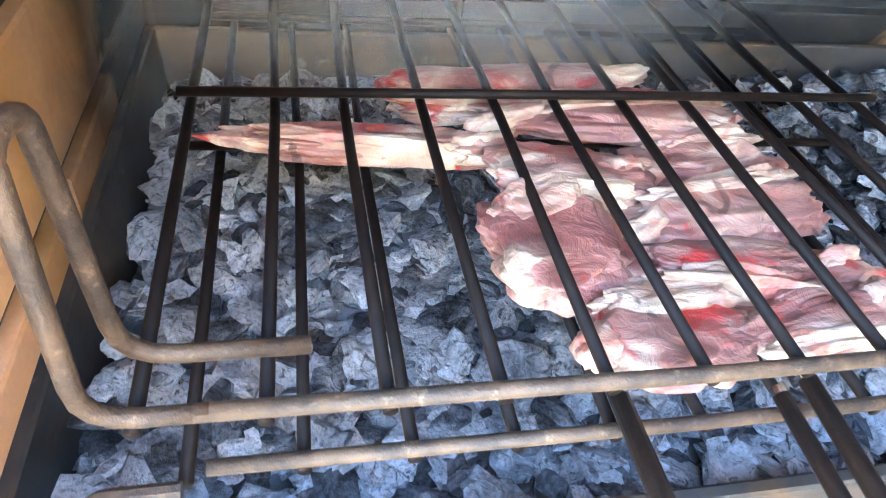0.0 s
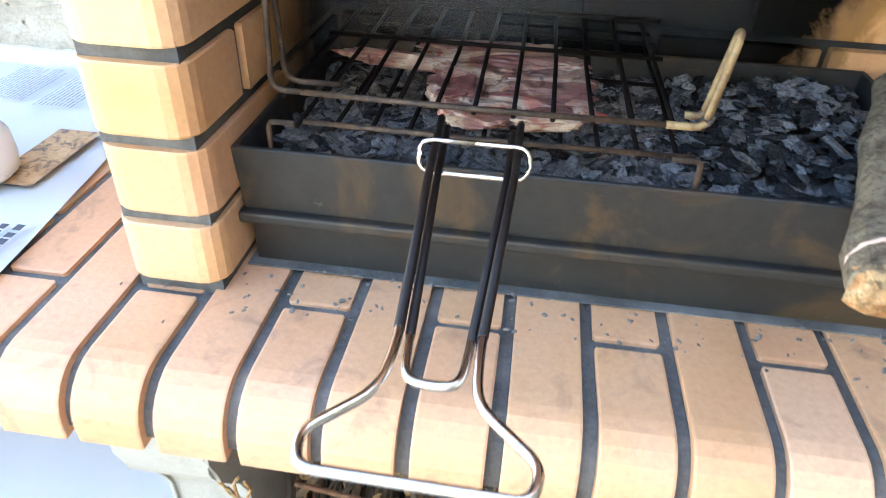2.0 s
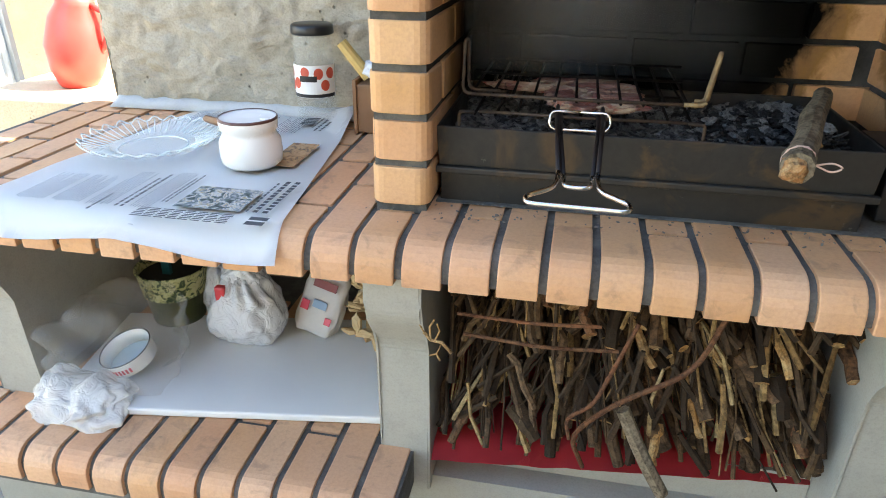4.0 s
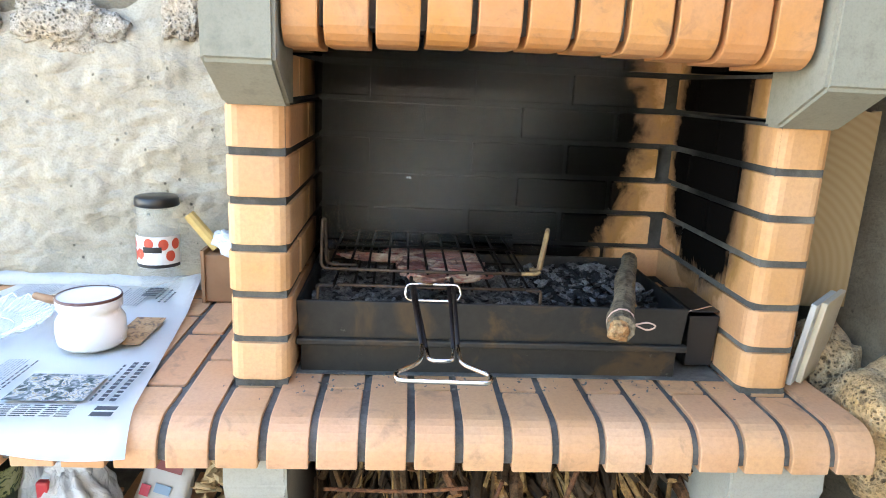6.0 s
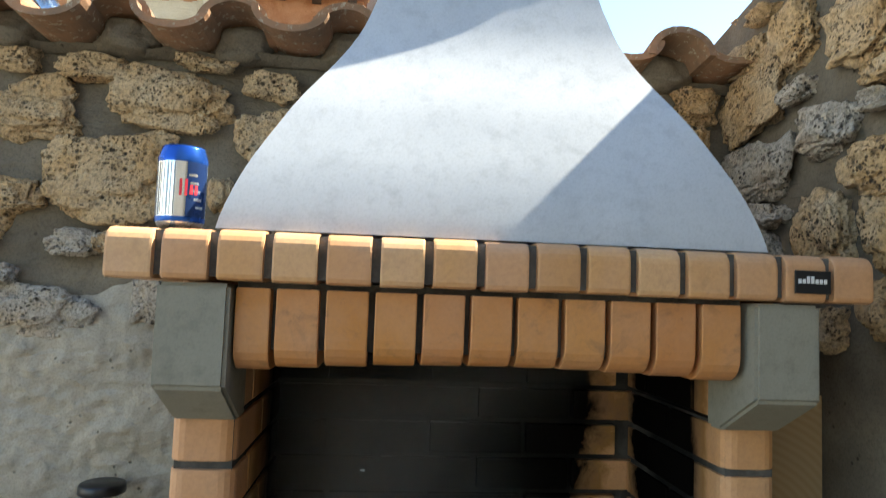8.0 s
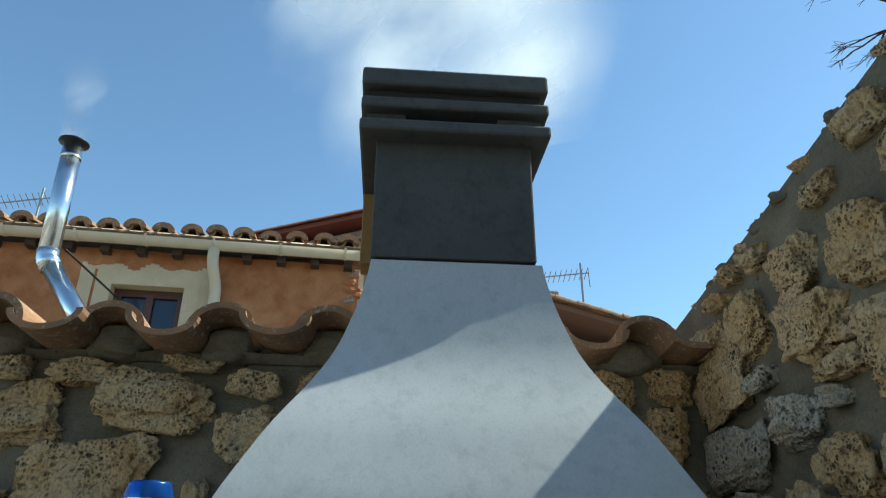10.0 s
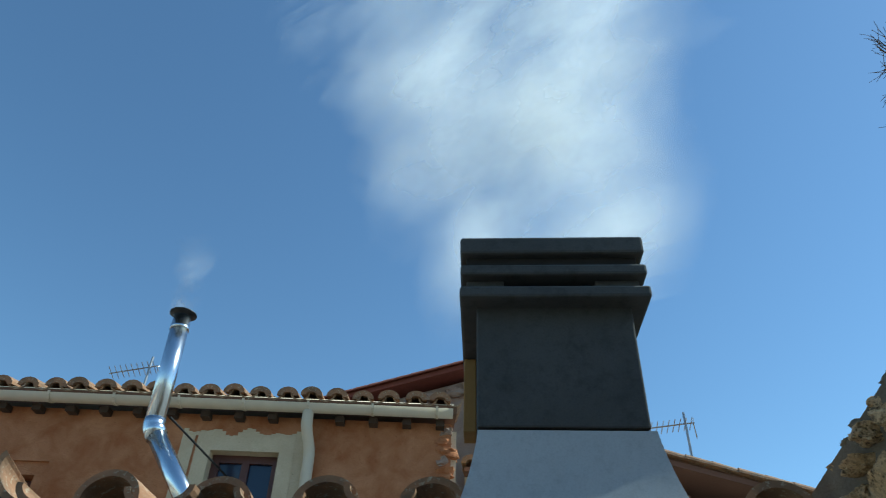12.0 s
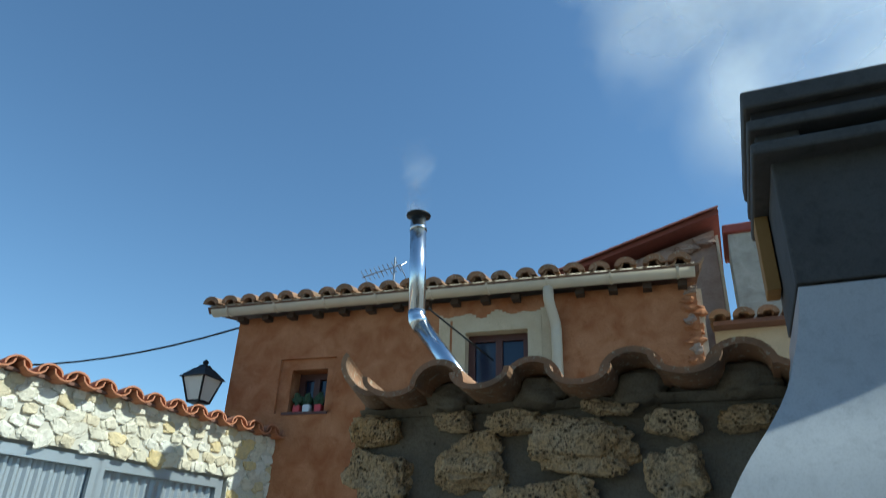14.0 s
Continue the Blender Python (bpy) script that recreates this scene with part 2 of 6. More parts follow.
def prism(profile, length, axis, inset=0.002):
    """A profile of (a, b) pairs drawn out along an axis, centred on it, with eased ends."""
    ca = sum(p[0] for p in profile) / len(profile)
    cb = sum(p[1] for p in profile) / len(profile)
    size = max(max(abs(p[0] - ca), abs(p[1] - cb)) for p in profile)
    k = 1 - inset / size
    rings = []
    for s, q in ((-length / 2, k), (-length / 2 + inset, 1), (length / 2 - inset, 1), (length / 2, k)):
        ring = []
        for a, b in profile:
            a, b = ca + (a - ca) * q, cb + (b - cb) * q
            ring.append((s, a, b) if axis == 'x' else (a, s, b) if axis == 'y' else (a, b, s))
        rings.append(ring)
    return add_loft(bmesh.new(), rings)


def arc(cx, cy, r, a0, a1, n):
    return [(cx + r * math.cos(radians(a0 + (a1 - a0) * i / n)), cy + r * math.sin(radians(a0 + (a1 - a0) * i / n))) for i in range(n + 1)]


def add_tube(bm, points, r, sides=8, caps=True):
    """A round bar along points; r may be one radius or one for each point."""
    pts = [Vector(p) for p in points]
    rs = r if hasattr(r, "__len__") else [r] * len(pts)
    up, rings = Vector((0.31, 0.17, 0.93)), []
    for i, p in enumerate(pts):
        d = (pts[min(i + 1, len(pts) - 1)] - pts[max(i - 1, 0)]).normalized()
        u = d.cross(up)
        if u.length < 1e-3:
            u = d.cross(Vector((1, 0, 0)))
        u.normalize()
        v = d.cross(u).normalized()
        rings.append([p + (u * math.cos(2 * math.pi * k / sides) + v * math.sin(2 * math.pi * k / sides)) * rs[i] for k in range(sides)])
    return add_loft(bm, rings, caps)


def tube(points, r, sides=8):
    return add_tube(bmesh.new(), points, r, sides)


def lathe(profile, sides=32, m=None):
    """A profile of (radius, height) pairs turned round z."""
    bm = bmesh.new()
    rings = [[(r * math.cos(2 * math.pi * k / sides), r * math.sin(2 * math.pi * k / sides), z) for k in range(sides)] for r, z in profile]
    add_loft(bm, rings, caps=False)
    return bm


def rounded(points, r, n=4):
    """A polyline with its corners rounded off."""
    pts = [Vector(p) for p in points]
    out = [pts[0]]
    for a, b, c in zip(pts, pts[1:], pts[2:]):
        ra = min(r, (a - b).length * 0.45, (c - b).length * 0.45)
        p, q = b + (a - b).normalized() * ra, b + (c - b).normalized() * ra
        for i in range(n + 1):
            t = i / n
            out.append(p * (1 - t) ** 2 + b * 2 * t * (1 - t) + q * t * t)
    return out + [pts[-1]]


rng = random.Random(7)
TOP = 0.85          # the worktop's height
PITCH = 0.07        # one brick and one joint
BED = 0.012         # width of a joint

# ---- ground ----
g = bmesh.new()
bmesh.ops.create_grid(g, x_segments=2, y_segments=2, size=600)
tagged(place(new("ground", to_mesh(g, "ground", GROUND)), None), "pale sunlit concrete courtyard ground", "ground", kind="structure")

# ---- the barbecue ----
bbq = thing("barbecue", (0.38, 0.2, 0), "brick and concrete garden barbecue with grey hood and chimney", "barbecue")


def bullnose(front, back, bottom, top, r):
    """Side view (y, z) of a brick whose front top edge is rounded."""
    return [(back, bottom), (front, bottom), (front, top - r)] + arc(front + r, top - r, r, 180, 90, 6)[1:] + [(back, top)]


worktop = part("worktop", prism(bullnose(-0.122, 0.53, TOP - 0.056, TOP - 0.006, 0.046), 1.89, 'x'), MORTAR, bbq, "tan brick worktop with grey joints", m=pose(-0.055, 0, 0))
front_short = to_mesh(prism(bullnose(-0.13, -BED / 2, TOP - 0.064, TOP, 0.048), PITCH - BED, 'x'), "brick", BRICK_TOP)
front_long = to_mesh(prism(bullnose(-0.13, 0.095, TOP - 0.064, TOP, 0.048), PITCH - BED, 'x'), "brick", BRICK_TOP)


def flat_brick(length, material=None, wide=PITCH - BED):
    return to_mesh(prism([(-wide / 2, -0.02), (wide / 2, -0.02), (wide / 2, 0), (-wide / 2, 0)], length, 'y', 0.0025), "brick", material or BRICK_TOP)


full, cut_a, cut_b = flat_brick(0.213), flat_brick(0.20), flat_brick(0.10)
for k in range(-14, 13):
    x = PITCH * (k + 0.5)
    lift = rng.uniform(-0.001, 0.0015)
    turn = rng.uniform(-0.5, 0.5)
    y = (BED / 2 if k % 2 else 0.095 + BED)
    piece("brick", front_short if k % 2 else front_long, worktop, pose(x, 0, lift, 0, 0, turn))
    while y < 0.50:
        l, me = (0.213, full) if y + 0.213 < 0.53 else (0.20, cut_a) if y + 0.2 < 0.53 else (0.10, cut_b)
        piece("brick", me, worktop, pose(x, y + l / 2, TOP + rng.uniform(-0.0025, -0.0005), 0, 0, rng.uniform(-0.5, 0.5)))
        y += l + BED

# pillars: courses of round-cornered bricks
COURSE = 0.0725


def pillar(x0, x1, inner):
    p = part("pillar", box(x0 + 0.006, x1 - 0.006, 0.008, 0.40, TOP - 0.005, 1.29), MORTAR_FIRE, bbq, "pillar of rounded tan bricks")
    r = 0.022
    prof = arc(x0 + r, r, r, 180, 270, 4) + arc(x1 - r, r, r, 270, 360, 4) + [(x1, 0.198), (x0, 0.198)]
    corner = to_mesh(prism(prof, COURSE - BED, 'z'), "brick", BRICK_FIRE)
    prof = [(x0, 0.21), (x1, 0.21), (x1, 0.405), (x0, 0.405)]
    behind = to_mesh(prism(prof, COURSE - BED, 'z'), "brick", BRICK_FIRE)
    prof_b = [(x0, 0.11), (x1, 0.11), (x1, 0.30), (x0, 0.30)]
    half = arc(x0 + r, r, r, 180, 270, 4) + arc(x1 - r, r, r, 270, 360, 4) + [(x1, 0.098), (x0, 0.098)]
    corner_h = to_mesh(prism(half, COURSE - BED, 'z'), "brick", BRICK_FIRE)
    mid = to_mesh(prism(prof_b, COURSE - BED, 'z'), "brick", BRICK_FIRE)
    tail = to_mesh(prism([(x0, 0.312), (x1, 0.312), (x1, 0.405), (x0, 0.405)], COURSE - BED, 'z'), "brick", BRICK_FIRE)
    for c in range(9):
        z = TOP + 0.006 + COURSE * (c + 0.5)
        for me in ((corner, behind) if c % 2 else (corner_h, mid, tail)):
            piece("brick", me, p, pose(rng.uniform(-0.001, 0.001), rng.uniform(-0.001, 0.001), z))
    return p


pillar(-0.074, 0.020, 1)
pillar(0.750, 0.838, -1)
# the firebox's back
back = part("firebox_back", box(-0.06, 0.83, 0.425, 0.50, TOP - 0.004, 1.56), MORTAR_FIRE, bbq, "soot-blackened brick back of the firebox")
bb = to_mesh(prism([(-0.0955, 0.41), (0.0955, 0.41), (0.0955, 0.47), (-0.0955, 0.47)], COURSE - BED, 'z'), "brick", BRICK_FIRE)
for c in range(9):
    for i in range(-1, 5):
        x = 0.02 + 0.203 * i + (0.10 if c % 2 else 0.0)
        if 0.0 < x < 0.80:
            piece("brick", bb, back, pose(x, rng.uniform(-0.001, 0.001), TOP + 0.006 + COURSE * (c + 0.5)))


# concrete brackets that carry the mantel
def bracket(x0, x1, label=""):
    prof = [(0.03, 1.285), (-0.010, 1.285), (-0.112, 1.342), (-0.112, 1.478), (0.03, 1.478)]
    bm = bmesh.new()
    add_loft(bm, [[(x, a, b) for a, b in prof] for x in (x0, x1)])
    bmesh.ops.bevel(bm, geom=bm.edges[:], offset=0.005, segments=2, affect='EDGES')
    return part("bracket", bm, BRACKET, bbq, label)


bracket(-0.070, 0.023)
bracket(0.737, 0.832)
# shallow arch of standing bricks between the brackets
lintel = part("lintel", box(0.024, 0.736, -0.070, 0.02, 1.392, 1.484), MORTAR_FIRE, bbq, "shallow arch of upright bricks")
for i in range(11):
    # the first brick is cut to fit
    w = 0.0655 if i else 0.054
    x = 0.075 + w * (i - 0.5) if i else 0.050
    rise = 0.014 * (1 - ((x - 0.386) / 0.356) ** 2)
    z0, z1, r = 1.362 + rise, 1.474, 0.036
    prof = [(0.03, z1), (-0.092, z1), (-0.092, z0 + r)] + arc(-0.092 + r, z0 + r, r, 180, 270, 5)[1:] + [(0.03, z0)]
    me = to_mesh(prism(prof, w - 0.009, 'x'), "brick", BRICK_LINTEL)
    piece("brick", me, lintel, pose(x, rng.uniform(-0.0015, 0.0015), 0, 0, 0, rng.uniform(-0.4, 0.4)))
# mantel
mantel = part("mantel", box(-0.128, 0.90, -0.108, 0.42, 1.487, 1.545), MORTAR, bbq, "mantel shelf of rounded tan bricks")
r = 0.022
prof = [(0.10, 1.482)] + arc(-0.12 + 0.008, 1.482 + 0.008, 0.008, 270, 180, 2) + arc(-0.12 + r, 1.549 - r, r, 180, 90, 5) + [(0.10, 1.549)]
me = to_mesh(prism(prof, PITCH - BED, 'x', 0.003), "brick", BRICK)
me_back = to_mesh(prism([(0.112, 1.482), (0.42, 1.482), (0.42, 1.549), (0.112, 1.549)], PITCH - BED, 'x', 0.003), "brick", BRICK)
for i in range(15):
    x = -0.14 + PITCH * (i + 0.5)
    dz = rng.uniform(-0.0015, 0.001)
    piece("brick", me, mantel, pose(x, rng.uniform(-0.002, 0.001), dz))
    piece("brick", me_back, mantel, pose(x, 0, dz))

# hood: a bell with a flat front and flared sides
CX = 0.381


def ogee(z):
    t = (z - 1.55) / (2.075 - 1.55)
    ks = ((0.0, 0.391), (0.16, 0.362), (0.23, 0.343), (0.41, 0.291), (0.50, 0.255), (0.64, 0.211), (0.83, 0.178), (1.0, 0.160))
    for (a, p), (b, q) in zip(ks, ks[1:]):
        if t <= b:
            return p + (q - p) * (t - a) / (b - a)
    return ks[-1][1]


bm = bmesh.new()
rings = []
for i in range(49):
    z = 1.552 + (2.075 - 1.552) * i / 48
    hw = (ogee(z) + ogee(max(1.55, z - 0.03)) + ogee(min(2.075, z + 0.03)) + ogee(max(1.55, z - 0.015)) + ogee(min(2.075, z + 0.015))) / 5
    yf = 0.082 - (hw - 0.160) * 0.745
    rings.append([(CX - hw, yf, z), (CX + hw, yf, z), (CX + hw, 0.46, z), (CX - hw, 0.46, z)])
add_loft(bm, rings, caps=False)
hood = part("hood", bm, HOOD, bbq, "smooth grey bell-shaped smoke hood")
for p in hood.data.polygons:
    p.use_smooth = True
hood.data.set_sharp_from_angle(angle=radians(35))
bm = bmesh.new()
add_box(bm, 0.217, 0.534, 0.082, 0.40, 2.081, 2.345, 0.004)
part("flue", bm, FLUE, bbq, "dark grey square flue")
# near-black core stands in for the shade inside the cap's open gaps
cap = part("chimney_cap", box(0.25, 0.50, 0.15, 0.35, 2.34, 2.455), plain("cap gap black", (0.008, 0.008, 0.008), 0.9), bbq, "stacked dark concrete chimney cap")
for z0, z1, e in ((2.337, 2.364, 0.034), (2.392, 2.418, 0.033), (2.446, 2.489, 0.034)):
    part("cap_slab", box(0.217 - e, 0.534 + e, 0.082 - e - 0.012, 0.40 + e, z0, z1, 0.006), FLUE, cap)
for x0, x1 in ((0.196, 0.275), (0.462, 0.553)):
    part("cap_block", box(x0, x1, 0.062, 0.36, 2.3635, 2.3925, 0.003), FLUE, cap)
part("cap_block", box(0.196, 0.553, 0.056, 0.38, 2.4175, 2.4465, 0.003), plain("sooty cast cap", (0.035, 0.030, 0.027), 0.9, 0, 0.7, 16, 0.4), cap, "soot-stained upper block")


# legs with a bracketed head, and the low brick shelf
def leg(x0, x1):
    prof = [(0.45, 0.30), (-0.045, 0.30), (-0.045, 0.62)] + [(-0.045 - 0.060 * math.sin(radians(a)) ** 1.6, 0.62 + 0.12 * a / 90) for a in range(15, 91, 15)] + [(-0.105, 0.788), (0.45, 0.788)]
    bm = bmesh.new()
    add_loft(bm, [[(x, a, b) for a, b in prof] for x in (x0, x1)])
    bmesh.ops.bevel(bm, geom=bm.edges[:], offset=0.004, segments=2, affect='EDGES')
    return part("leg", bm, CONCRETE, bbq, "grey concrete leg")


leg(-0.865, -0.765)
leg(-0.062, 0.030)
leg(0.700, 0.850)
LOW = 0.40
shelf = part("low_shelf", prism(bullnose(-0.192, 0.53, LOW - 0.08, LOW - 0.006, 0.038), 1.0, 'x'), MORTAR, bbq, "low brick shelf", m=pose(-0.5, 0, 0))
low_front = to_mesh(prism(bullnose(-0.20, -0.045, LOW - 0.064, LOW, 0.04), PITCH - BED, 'x'), "brick", BRICK_TOP)
low_front2 = to_mesh(prism(bullnose(-0.20, 0.02, LOW - 0.064, LOW, 0.04), PITCH - BED, 'x'), "brick", BRICK_TOP)
for k in range(-14, 0):
    x = PITCH * (k + 0.5)
    piece("brick", low_front if k % 2 else low_front2, shelf, pose(x, 0, rng.uniform(-0.001, 0.001)))
    y = (-0.045 if k % 2 else 0.02) + BED
    while y < 0.40:
        piece("brick", full, shelf, pose(x, y + 0.1065, LOW - 0.001))
        y += 0.213 + BED
part("plinth", box(-1.0, 0.86, -0.02, 0.45, 0.0, 0.318), CONCRETE, bbq)
part("firebox_floor", box(0.02, 0.75, 0.05, 0.43, TOP + 0.0005, TOP + 0.002), MORTAR_FIRE, bbq)

# ---- walls of the yard ----
# unseen wall added behind the camera to cut sky light on the barbecue
tagged(place(new("wall_south", to_mesh(box(-1.6, 5, -4.2, -3.9, 0, 4.4), "wall_south", RENDER)), None), "unseen plain wall added to block sky light from the south", "wall", kind="structure")
wall_n = tagged(place(new("wall_north", to_mesh(box(-0.90, 1.35, 0.535, 0.85, 0, 2.03), "wall_north", JOINTING)), None), "rubble stone wall with wide cement joints", "wall", kind="structure")
wall_e = bmesh.new()
prof = [(0.85, 0), (0.85, 2.10), (0.64, 2.146), (0.24, 2.225), (-0.05, 2.286), (-0.29, 2.335), (-0.9, 2.47), (-2.2, 2.72), (-2.2, 0)]
add_loft(wall_e, [[(x, a, b) for a, b in prof] for x in (1.045, 1.36)])
wall_e = tagged(place(new("wall_east", to_mesh(wall_e, "wall_east", JOINTING)), None), "rubble stone side wall rising in a slope", "wall", kind="structure")


def stone_mesh(w, d, h, seed, sub=5, rough=0.27):
    bm = bmesh.new()
    bmesh.ops.create_icosphere(bm, subdivisions=sub, radius=1)
    o = Vector((seed * 7.31, seed * 3.17, seed * 1.93))
    for v in bm.verts:
        c = v.co.copy()
        q = Vector([math.copysign(abs(t) ** 0.64, t) for t in c])
        n = noise.noise(c * 1.1 + o) * rough * 1.6 + noise.noise(c * 3.1 + o) * rough * 0.6 + noise.noise(c * 8.0 + o) * rough * 0.35 + min(0, noise.noise(c * 15.0 + o) + 0.12) * rough * 0.55
        q *= 0.86 + n
        v.co = Vector((q.x * w / 2, q.y * d / 2, q.z * h / 2))
    return to_mesh(bm, "stone", STONE_A, True)


NORTH = [(-0.562, 1.851, 0.235, 0.130), (-0.438, 1.952, 0.175, 0.055), (-0.272, 1.890, 0.30, 0.130), (-0.19, 1.985, 0.14, 0.045), (-0.05, 1.932, 0.125, 0.07), (-0.055, 1.826, 0.13, 0.125),
         (0.112, 1.938, 0.14, 0.06), (-0.373, 1.72, 0.29, 0.185), (-0.38, 1.56, 0.07, 0.05), (-0.15, 1.68, 0.05, 0.08), (-0.60, 1.66, 0.14, 0.07), (-0.66, 1.59, 0.12, 0.10),
         (-0.452, 1.563, 0.14, 0.06), (-0.61, 1.49, 0.08, 0.05), (-0.51, 1.41, 0.22, 0.10), (-0.28, 1.45, 0.09, 0.10), (-0.68, 1.42, 0.05, 0.06)]
NORTH_FAR = [(-0.855, 1.946, 0.15, 0.085), (-0.612, 1.966, 0.11, 0.055), (-0.826, 1.823, 0.21, 0.115), (-0.74, 1.73, 0.13, 0.07), (0.95, 1.955, 0.13, 0.08), (0.80, 1.93, 0.12, 0.10), (0.93, 1.84, 0.12, 0.12), (0.66, 1.965, 0.13, 0.06), (0.97, 1.66, 0.1, 0.1)]
EAST = [(0.07, 2.08, 0.14, 0.11), (0.19, 2.16, 0.08, 0.05), (0.26, 2.03, 0.17, 0.13), (0.42, 1.92, 0.26, 0.16), (0.38, 1.77, 0.24, 0.13),
        (0.17, 1.81, 0.17, 0.09), (0.24, 1.91, 0.08, 0.05), (0.05, 1.96, 0.2, 0.12), (0.0, 1.875, 0.13, 0.05), (0.03, 1.83, 0.08, 0.04),
        (0.04, 1.72, 0.15, 0.1), (0.17, 1.62, 0.15, 0.16), (0.01, 1.60, 0.09, 0.12), (0.36, 1.67, 0.15, 0.06), (0.36, 1.6, 0.09, 0.07),
        (0.44, 2.05, 0.16, 0.07), (0.02, 1.47, 0.08, 0.1), (0.37, 2.12, 0.1, 0.035), (0.16, 1.44, 0.09, 0.08)]
EAST_NEAR = [(-0.13, 2.05, 0.16, 0.12), (-0.14, 1.88, 0.17, 0.13), (-0.12, 1.72, 0.13, 0.1), (-0.31, 2.14, 0.15, 0.11), (-0.33, 1.97, 0.16, 0.13),
             (-0.32, 1.80, 0.14, 0.12), (-0.05, 2.19, 0.09, 0.05), (-0.52, 2.22, 0.15, 0.12), (-0.52, 2.03, 0.15, 0.13), (-0.12, 1.56, 0.14, 0.12),
             (-0.03, 0.80, 0.17, 0.14), (0.10, 0.72, 0.16, 0.13), (-0.14, 0.76, 0.14, 0.12), (-0.20, 2.245, 0.11, 0.06), (-0.40, 2.30, 0.12, 0.06), (-0.66, 2.33, 0.14, 0.10), (-0.72, 2.18, 0.15, 0.12), (0.31, 2.165, 0.09, 0.04)]
for i, (u, z, w, h) in enumerate(NORTH + NORTH_FAR):
    ob = piece("stone", stone_mesh(w * 1.08, 0.09, h * 1.12, i + 1), wall_n, pose(u, 0.535, z, rng.uniform(-4, 4), rng.uniform(-6, 6), 0))
    if i in (12, 13, 14, 15, 16):
        ob.data.materials[0] = STONE_B
for i, (u, z, w, h) in enumerate(EAST + EAST_NEAR):
    ob = piece("stone", stone_mesh(0.09, w * 1.08, h * 1.12, i + 41), wall_e, pose(1.045, u, z, rng.uniform(-8, 8), rng.uniform(-4, 4), 0))
    if i in (4, 5, 6, 9, 13, 14):
        ob.data.materials[0] = STONE_B
# small stones and cement lumps along the sloping top
for k in range(17):
    y = 0.52 - 0.09 * k
    z = [b + (d - b) * (y - a) / (c - a) for (a, b), (c, d) in zip(prof[1:7], prof[2:8]) if c <= y <= a][0]
    ob = piece("stone", stone_mesh(0.13, rng.uniform(0.07, 0.12), rng.uniform(0.04, 0.065), 90 + k, 4), wall_e, pose(1.10, y, z - 0.008, rng.uniform(5, 18), rng.uniform(-8, 8), 0))
    if k % 3:
        ob.data.materials[0] = JOINTING
# cement render on the lower part of the wall, with a ragged top and end
bm = bmesh.new()
nx, nz = 150, 110
rows = []
for j in range(nz + 1):
    row = []
    for i in range(nx + 1):
        u, v = i / nx, j / nz
        x = -0.885 + 0.92 * u
        top = 1.47 - 0.10 * max(0, -0.3 - x) + 0.05 * noise.noise(Vector((x * 5, 3, 1))) + 0.025 * noise.noise(Vector((x * 19, 3, 1)))
        z = TOP - 0.003 + (top - TOP) * v
        if i == 0:
            x += 0.018 * noise.noise(Vector((z * 14, 1, 7))) + 0.012 * noise.noise(Vector((z * 45, 1, 7)))
        lump = 0.012 * noise.noise(Vector((x * 6, z * 8, 2))) + 0.009 * noise.noise(Vector((x * 17, z * 22, 5))) + 0.005 * noise.noise(Vector((x * 45, z * 50, 5)))
        edge = min(1, (1 - v) * 9)
        row.append((x, 0.535 - (0.018 + lump) * edge - 0.001, z))
    rows.append(row)
add_loft(bm, rows, caps=False, closed=False)
rend = part("render_coat", bm, RENDER, wall_n, "rough grey cement render", True)
# pale fillet of cement at its foot
bm = bmesh.new()
add_loft(bm, [[(x, 0.535, TOP), (x, 0.478 + 0.008 * noise.noise(Vector((x * 12, 0, 0))), TOP + 0.002), (x, 0.505, TOP + 0.018 + 0.006 * noise.noise(Vector((x * 9, 4, 0)))), (x, 0.535, TOP + 0.03)] for x in [-0.88 + 0.80 * i / 60 for i in range(61)]])
part("fillet", bm, concrete_material("pale cement fillet", (0.42, 0.42, 0.40), (0.55, 0.54, 0.52)), wall_n, smooth=True)



# ---- more materials ----
def steel_material():
    m = Mat("blackened steel", 0.5, 0.5)
    c = m.mix(m.noise(60, 4, 0.7), (0.018, 0.018, 0.018), (0.045, 0.042, 0.038))
    c = m.mix(m.ramp(m.noise(7, 5, 0.62, 0.8), (0.50, 0.0), (0.60, 0.9)), c, (0.085, 0.055, 0.030))
    c = m.mix(m.ramp(m.noise(38, 4, 0.7), (0.66, 0.0), (0.74, 0.6)), c, (0.16, 0.15, 0.13))
    m.colour(c)
    m.bump(m.noise(90, 4, 0.7), 0.25, 0.001)
    m.rough(m.noise(20, 4), 0.32, 0.75)
    return m.m


STEEL = steel_material()
WIRE = plain("greasy dark wire", (0.0060, 0.0030, 0.0020), 0.6, 0.0, 0.6, 60, 0.3, 0.12)
GRIP = plain("soot-brown grip", (0.014, 0.0075, 0.0050), 0.55, 0.0, 0.7, 50, 0.4, 0.25)
def rust_material(name, a, b):
    m = Mat(name, 0.65, 0.15)
    c = m.mix(m.ramp(m.noise(45, 5, 0.7), (0.40, 0.0), (0.60, 1.0)), a, b)
    c = m.mix(m.ramp(m.noise(150, 4, 0.7), (0.58, 0.0), (0.70, 0.5)), c, (0.16, 0.115, 0.075))
    m.colour(c)
    m.bump(m.noise(200, 4, 0.7), 0.8, 0.001)
    return m.m


